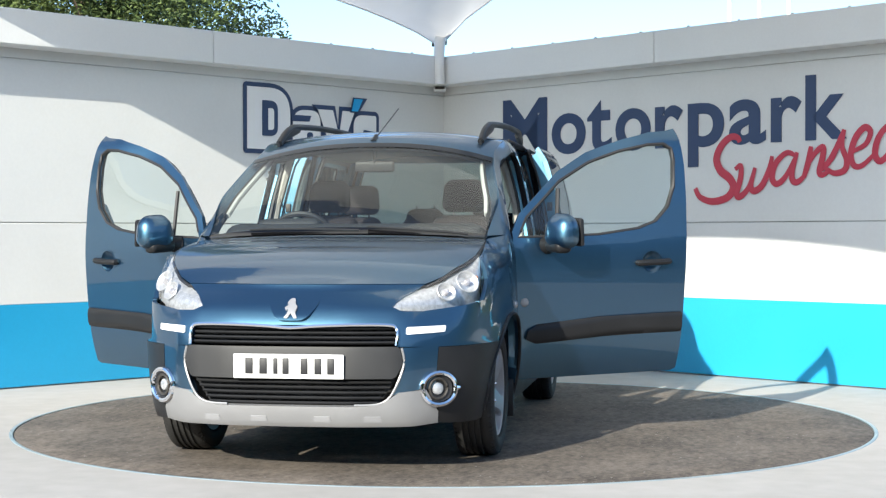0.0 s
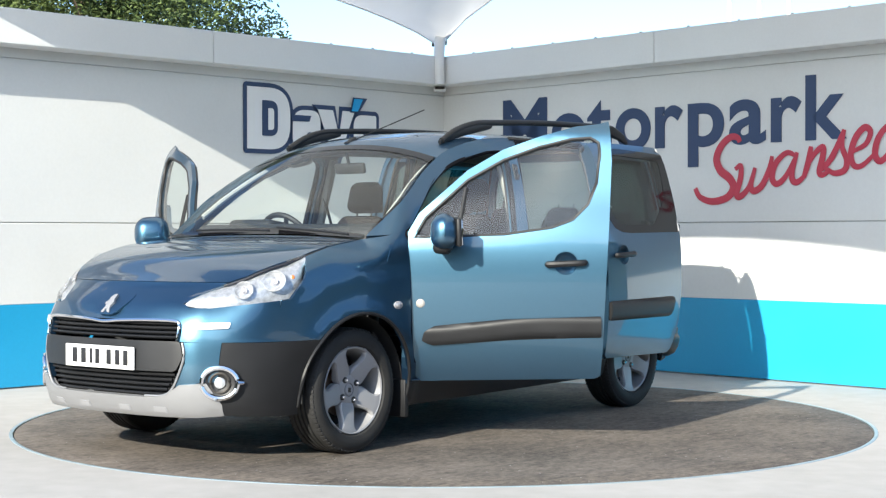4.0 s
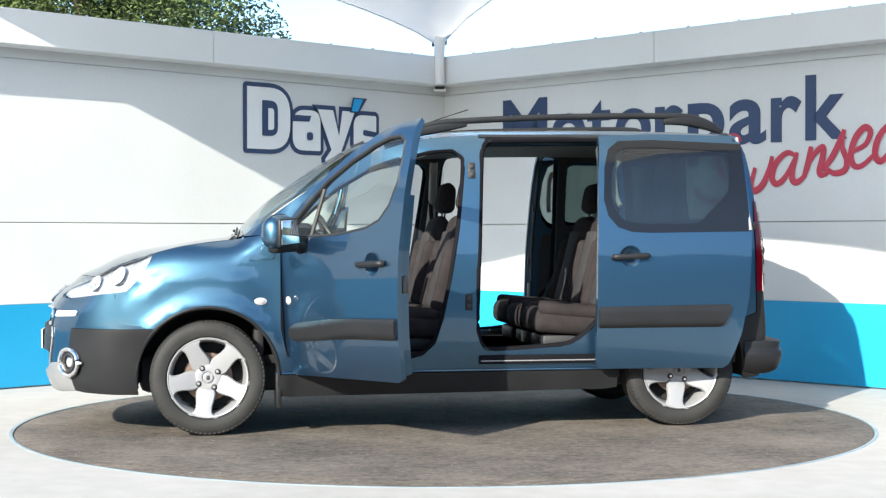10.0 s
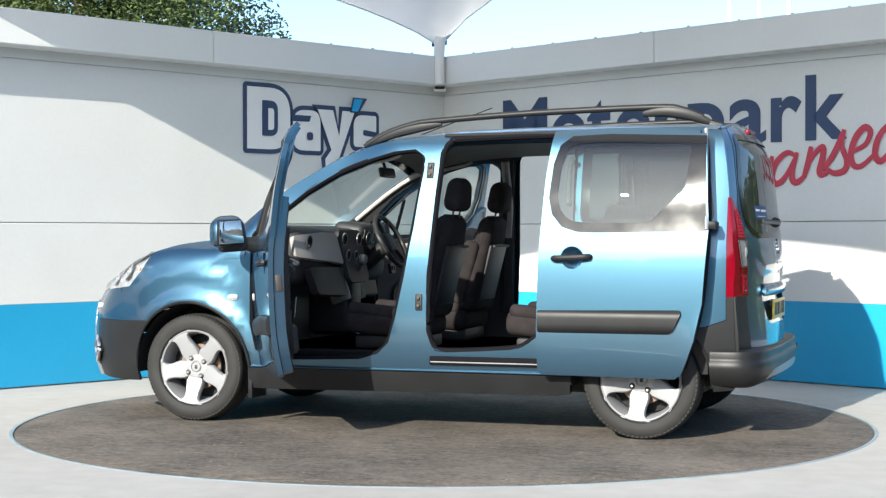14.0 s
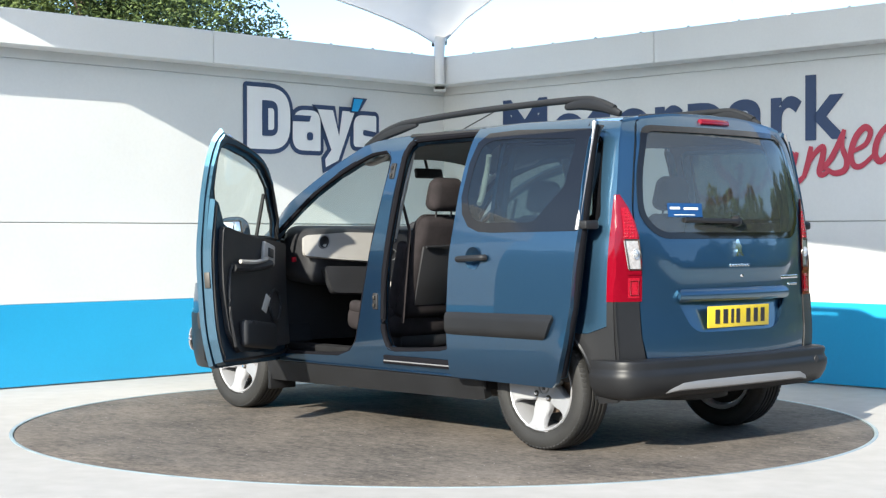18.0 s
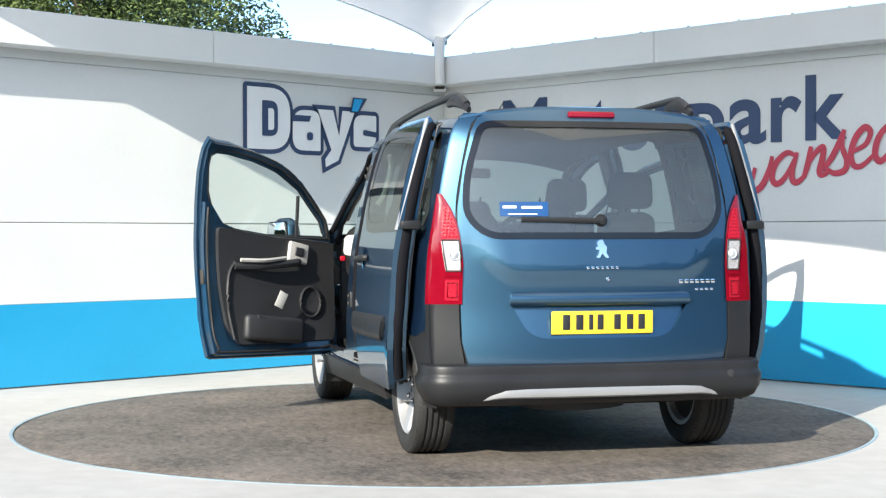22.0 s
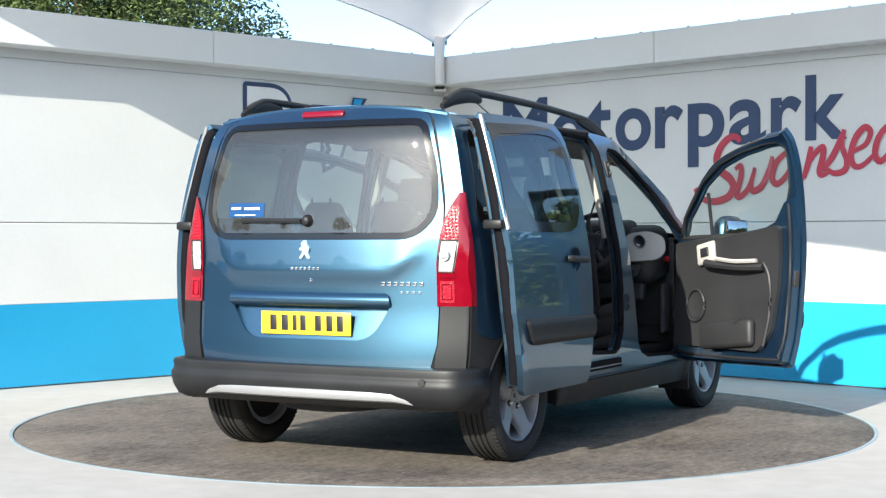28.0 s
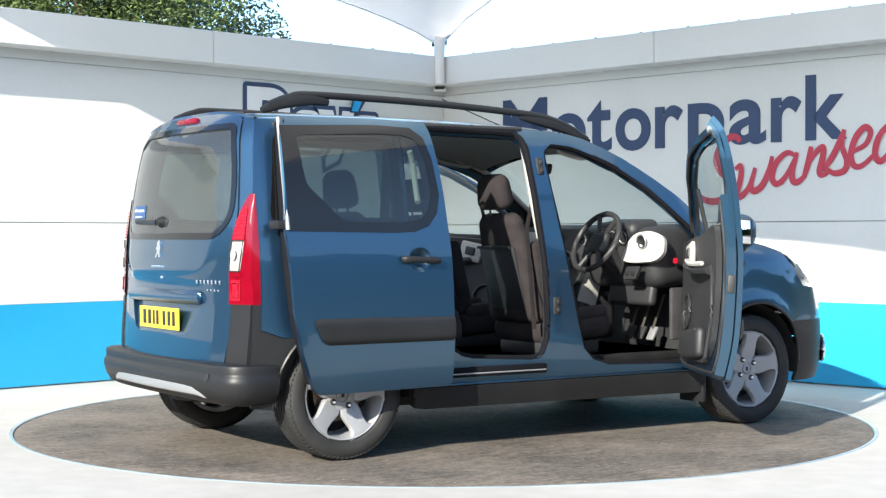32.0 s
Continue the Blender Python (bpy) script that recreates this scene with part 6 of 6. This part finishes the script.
def seat(name, x, y, w, label, tilt=14, base=0.44, head=0.0):
    """A seat: cushion, back, head restraint and its two rods."""
    z = 0.595
    body = part(name, rbox((0.50, w, 0.15), (x, y, z), 0.055, (0, -5, 0), 3), FABRIC, car, label)
    part("seat_base", rbox((0.42, w * 0.8, z - 0.07 - base), (x - 0.02, y, (z - 0.07 + base) / 2), 0.02), CABIN, body)
    part("backrest", rbox((0.14, w, 0.63), (x - 0.29, y, z + 0.335), 0.065, (0, -tilt, 0), 5, taper=(0.75, 0.74)), FABRIC, body)
    part("back_insert", rbox((0.03, w * 0.52, 0.46), (x - 0.225, y, z + 0.32), 0.014, (0, -tilt, 0), 2), FABRIC2, body)
    for k in (-1, 1):
        part("side_bolster", rbox((0.10, 0.07, 0.42), (x - 0.23, y + k * w * 0.42, z + 0.28), 0.033, (0, -tilt, 0), 3), FABRIC, body)
        part("cushion_bolster", rbox((0.42, 0.07, 0.08), (x + 0.01, y + k * w * 0.43, z + 0.07), 0.033, (0, -5, 0), 3), FABRIC, body)
    part("head_restraint", rbox((0.12, 0.27, 0.20), (x - 0.40 + 0.25 * head, y, z + 0.76 - head), 0.055, (0, -8, 0), 5, taper=(0.8, 0.9)), FABRIC, body, "charcoal head restraint")
    for k in (-0.06, 0.06):
        part("restraint_rod", tube([(x - 0.375, y + k, z + 0.60), (x - 0.40, y + k, z + 0.72)], 0.006, 6), CABIN, body)
    if name == "front_seat":
        part("back_pocket", rbox((0.02, w * 0.66, 0.36), (x - 0.342, y, z + 0.28), 0.009, (0, -tilt, 0), 2), CABIN, body, "black seat-back pocket")
        part("pocket_rim", tube([(x - 0.405, y - w * 0.31, z + 0.45), (x - 0.412, y, z + 0.455), (x - 0.405, y + w * 0.31, z + 0.45)], 0.009, 6), CABIN, body)
    return body


for s in (1, -1):
    seat("front_seat", 0.22, s * 0.42, 0.50, "charcoal and grey fabric front seat with head restraint")
for y, w in ((0.45, 0.42), (0.0, 0.40), (-0.45, 0.42)):
    seat("rear_seat", -0.78, y, w, "charcoal fabric folding rear seat with head restraint", head=0.0 if y < -0.1 else 0.16)
dash = part("dashboard", rbox((0.36, 1.46, 0.36), (0.895, 0, 0.99), 0.09, (0, -6, 0), 4), CABIN, car, "charcoal dashboard with pale grey facing")


def dashfn(lift):
    return lambda y, z: Vector((0.695 + 0.55 * clamp(abs(y) - 0.52, 0, 1) ** 2 + 0.25 * (z - 1.06) - lift, y, z))


left_face = rounded([(0.20, 0.935), (0.215, 1.13), (0.45, 1.135), (0.78, 1.115), (0.795, 0.99), (0.55, 0.965), (0.36, 0.955)], 0.03)
right_face = rounded([(-0.50, 0.975), (-0.52, 1.06), (-0.58, 1.125), (-0.70, 1.14), (-0.80, 1.105), (-0.815, 1.01), (-0.77, 0.965), (-0.66, 0.955), (-0.56, 0.955)], 0.04)
for face in (left_face, right_face):
    part("dash_facing", panel(face, dashfn(0.012), (-1, 0, 0), th=0.03, step=0.06), CREAM, dash, "pale grey facing")
part("console_face", panel(rounded([(-0.15, 0.82), (-0.17, 1.15), (0.19, 1.15), (0.17, 0.82)], 0.05), dashfn(0.016), (-1, 0, 0), th=0.03, step=0.08), CABIN, dash)
for y, z, r in ((0.655, 1.075, 0.042), (-0.655, 1.075, 0.042), (0.125, 1.09, 0.038), (-0.11, 1.09, 0.038), (0.125, 0.99, 0.034), (0.0, 0.99, 0.026)):
    m = Matrix.Translation(dashfn(0.016)(y, z)) @ pose(0, 0, 0, 0, -95)
    v = part("air_vent", lathe([(0, 0.0), (r * 0.6, 0.003), (r * 0.86, 0.010), (r, 0.005)], 20, m), INK, dash)
    part("vent_ring", tube([m @ Vector((r * math.cos(k * math.pi / 12), r * math.sin(k * math.pi / 12), 0.008)) for k in range(24)], 0.005, 6, True), SILVER, v)
part("switch_panel", panel(rounded([(-0.56, 0.86), (-0.57, 0.93), (-0.68, 0.935), (-0.66, 0.86)], 0.015), dashfn(0.02), (-1, 0, 0), th=0.02, step=0.05), GREYPLASTIC, dash)
for y in (-0.59, -0.635):
    part("switch", rbox((0.012, 0.025, 0.03), dashfn(0.024)(y, 0.895), 0.004), INK, dash)
for s in (1, -1):
    part("airbag_tag", rbox((0.012, 0.034, 0.032), (0.84, s * 0.775, 0.965), 0.004), RED2, dash, "small red airbag tag")
part("glovebox", panel(rounded([(0.20, 0.74), (0.205, 0.915), (0.66, 0.925), (0.62, 0.76)], 0.03), dashfn(-0.01), (-1, 0, 0), th=0.05, step=0.08), CABIN, dash)
part("lower_panel", rbox((0.06, 0.40, 0.20), (0.80, -0.45, 0.80), 0.025, (0, 10, 0), 3), CABIN, dash)
part("centre_console", rbox((0.30, 0.22, 0.44), (0.80, 0, 0.70), 0.05, seg=3), CABIN, car)
for s in (1, -1):
    part("console_flank", rbox((0.14, 0.02, 0.22), (0.735, s * 0.118, 0.80), 0.009, (0, 18, 0)), CREAM, car, "pale grey console side")
part("gear_lever", tube([(0.66, 0, 0.86), (0.61, 0, 0.95)], 0.012, 8), CABIN, car)
part("gear_knob", rbox((0.05, 0.05, 0.06), (0.605, 0, 0.965), 0.022, seg=3), SILVER, car)
part("instrument_hood", rbox((0.22, 0.36, 0.10), (0.80, -0.39, 1.15), 0.045, (0, -8, 0), 3), CABIN, dash)
part("instrument_panel", rbox((0.02, 0.30, 0.11), (0.705, -0.39, 1.10), 0.009, (0, -12, 0)), INK, dash)
for y in (-0.30, -0.39, -0.48):
    part("gauge_ring", tube([Vector((0.69 - 0.2 * 0.036 * math.sin(k * math.pi / 10), y + 0.036 * math.cos(k * math.pi / 10), 1.10 + 0.036 * math.sin(k * math.pi / 10))) for k in range(20)], 0.0035, 6, True), SILVER, dash)
for y in (-0.30, -0.40, -0.50):
    ped = part("pedal", rbox((0.02, 0.06, 0.09), (0.90, y, 0.53), 0.008, (0, 30, 0)), SILVER if y < -0.45 else RUBBER, car)
    part("pedal_arm", tube([(0.905, y, 0.56), (0.99, y, 0.76)], 0.009, 6), DARKMETAL, ped)
part("kick_panel", rbox((0.16, 0.03, 0.30), (0.90, -0.745, 0.66), 0.012, (0, 0, 6)), FABRIC2, car)
wm = Matrix.Translation((0.565, -0.39, 1.075)) @ pose(0, 0, 0, 0, -62)
wheel_s = part("steering_wheel", tube([wm @ Vector((0.185 * math.cos(k / 28 * 2 * math.pi), 0.185 * math.sin(k / 28 * 2 * math.pi), 0)) for k in range(28)], 0.017, 8, True), CABIN, car, "black four-spoke steering wheel")
bx = rbox((0.13, 0.15, 0.05), (0, 0, -0.02), 0.022, seg=3)
bx.transform(wm)
part("wheel_boss", bx, CABIN, wheel_s)
for a in (20, 160, 215, 325):
    part("wheel_spoke", tube([wm @ Vector((0.06 * math.cos(radians(a)), 0.06 * math.sin(radians(a)), -0.015)), wm @ Vector((0.18 * math.cos(radians(a)), 0.18 * math.sin(radians(a)), 0))], 0.014, 6), CABIN, wheel_s)
part("steering_column", tube([wm @ Vector((0, 0, -0.03)), (0.85, -0.39, 0.83)], 0.05, 10), CABIN, car)
mir = part("interior_mirror", rbox((0.03, 0.23, 0.065), (0.44, 0, 1.51), 0.014, (0, 12, 0), 3), CABIN, car)
part("mirror_stalk", tube([(0.45, 0, 1.53), (0.475, 0, 1.60)], 0.010, 6), CABIN, mir)
for s in (1, -1):
    belt = [sidefn(s, -0.09)(-0.125, 1.36), Vector((-0.13, s * 0.66, 1.15)), Vector((-0.10, s * 0.69, 0.6))]
    part("seat_belt", tube(belt, 0.014, 4, flat=0.12, up=(0, 1, 0)), FABRIC, car)
    apil = [sidefn(s, -0.085)(x, TOP(x) - 0.045) for x in (0.95, 0.82, 0.715, 0.6, 0.512, 0.376, 0.2)]
    part("pillar_lining", tube(apil, 0.016, 8), HEADLINER, car, "pale pillar lining")
    bpil = [sidefn(s, -0.095)(-0.14, 1.60), sidefn(s, -0.085)(-0.14, 1.30), sidefn(s, -0.085)(-0.12, 1.10)]
    part("pillar_lining", tube(bpil, 0.028, 8), CREAM, car, "pale pillar lining")
    part("grab_handle", tube(smoothpath([sidefn(s, -0.10)(0.35, 1.56), sidefn(s, -0.14)(0.30, 1.545), sidefn(s, -0.14)(0.14, 1.575), sidefn(s, -0.10)(0.09, 1.60)], 4), 0.011, 6), HEADLINER, car)
part("parcel_shelf", rbox((0.62, 1.36, 0.02), (-1.50, 0, 1.06), 0.008), CABIN, car)
part("boot_floor", rbox((0.75, 1.30, 0.04), (-1.48, 0, 0.56), 0.01), CARPET, car)


# ---- turning: car and deck turn together about the turntable's axis ----
START, RATE, CX, CY = -99.70, -7.1133, 0.0466, -0.3156


def motions():
    rows_car, rows_deck = [], []
    for k in range(33):
        t = float(k)
        a = START + RATE * t
        m = Matrix.Rotation(radians(a), 4, "Z")
        rows_car.append((t, m @ Matrix.Translation((CX, CY, 0.0))))
        rows_deck.append((t, m))
    walk(car, rows_car)
    walk(turntable, rows_deck)


motions()
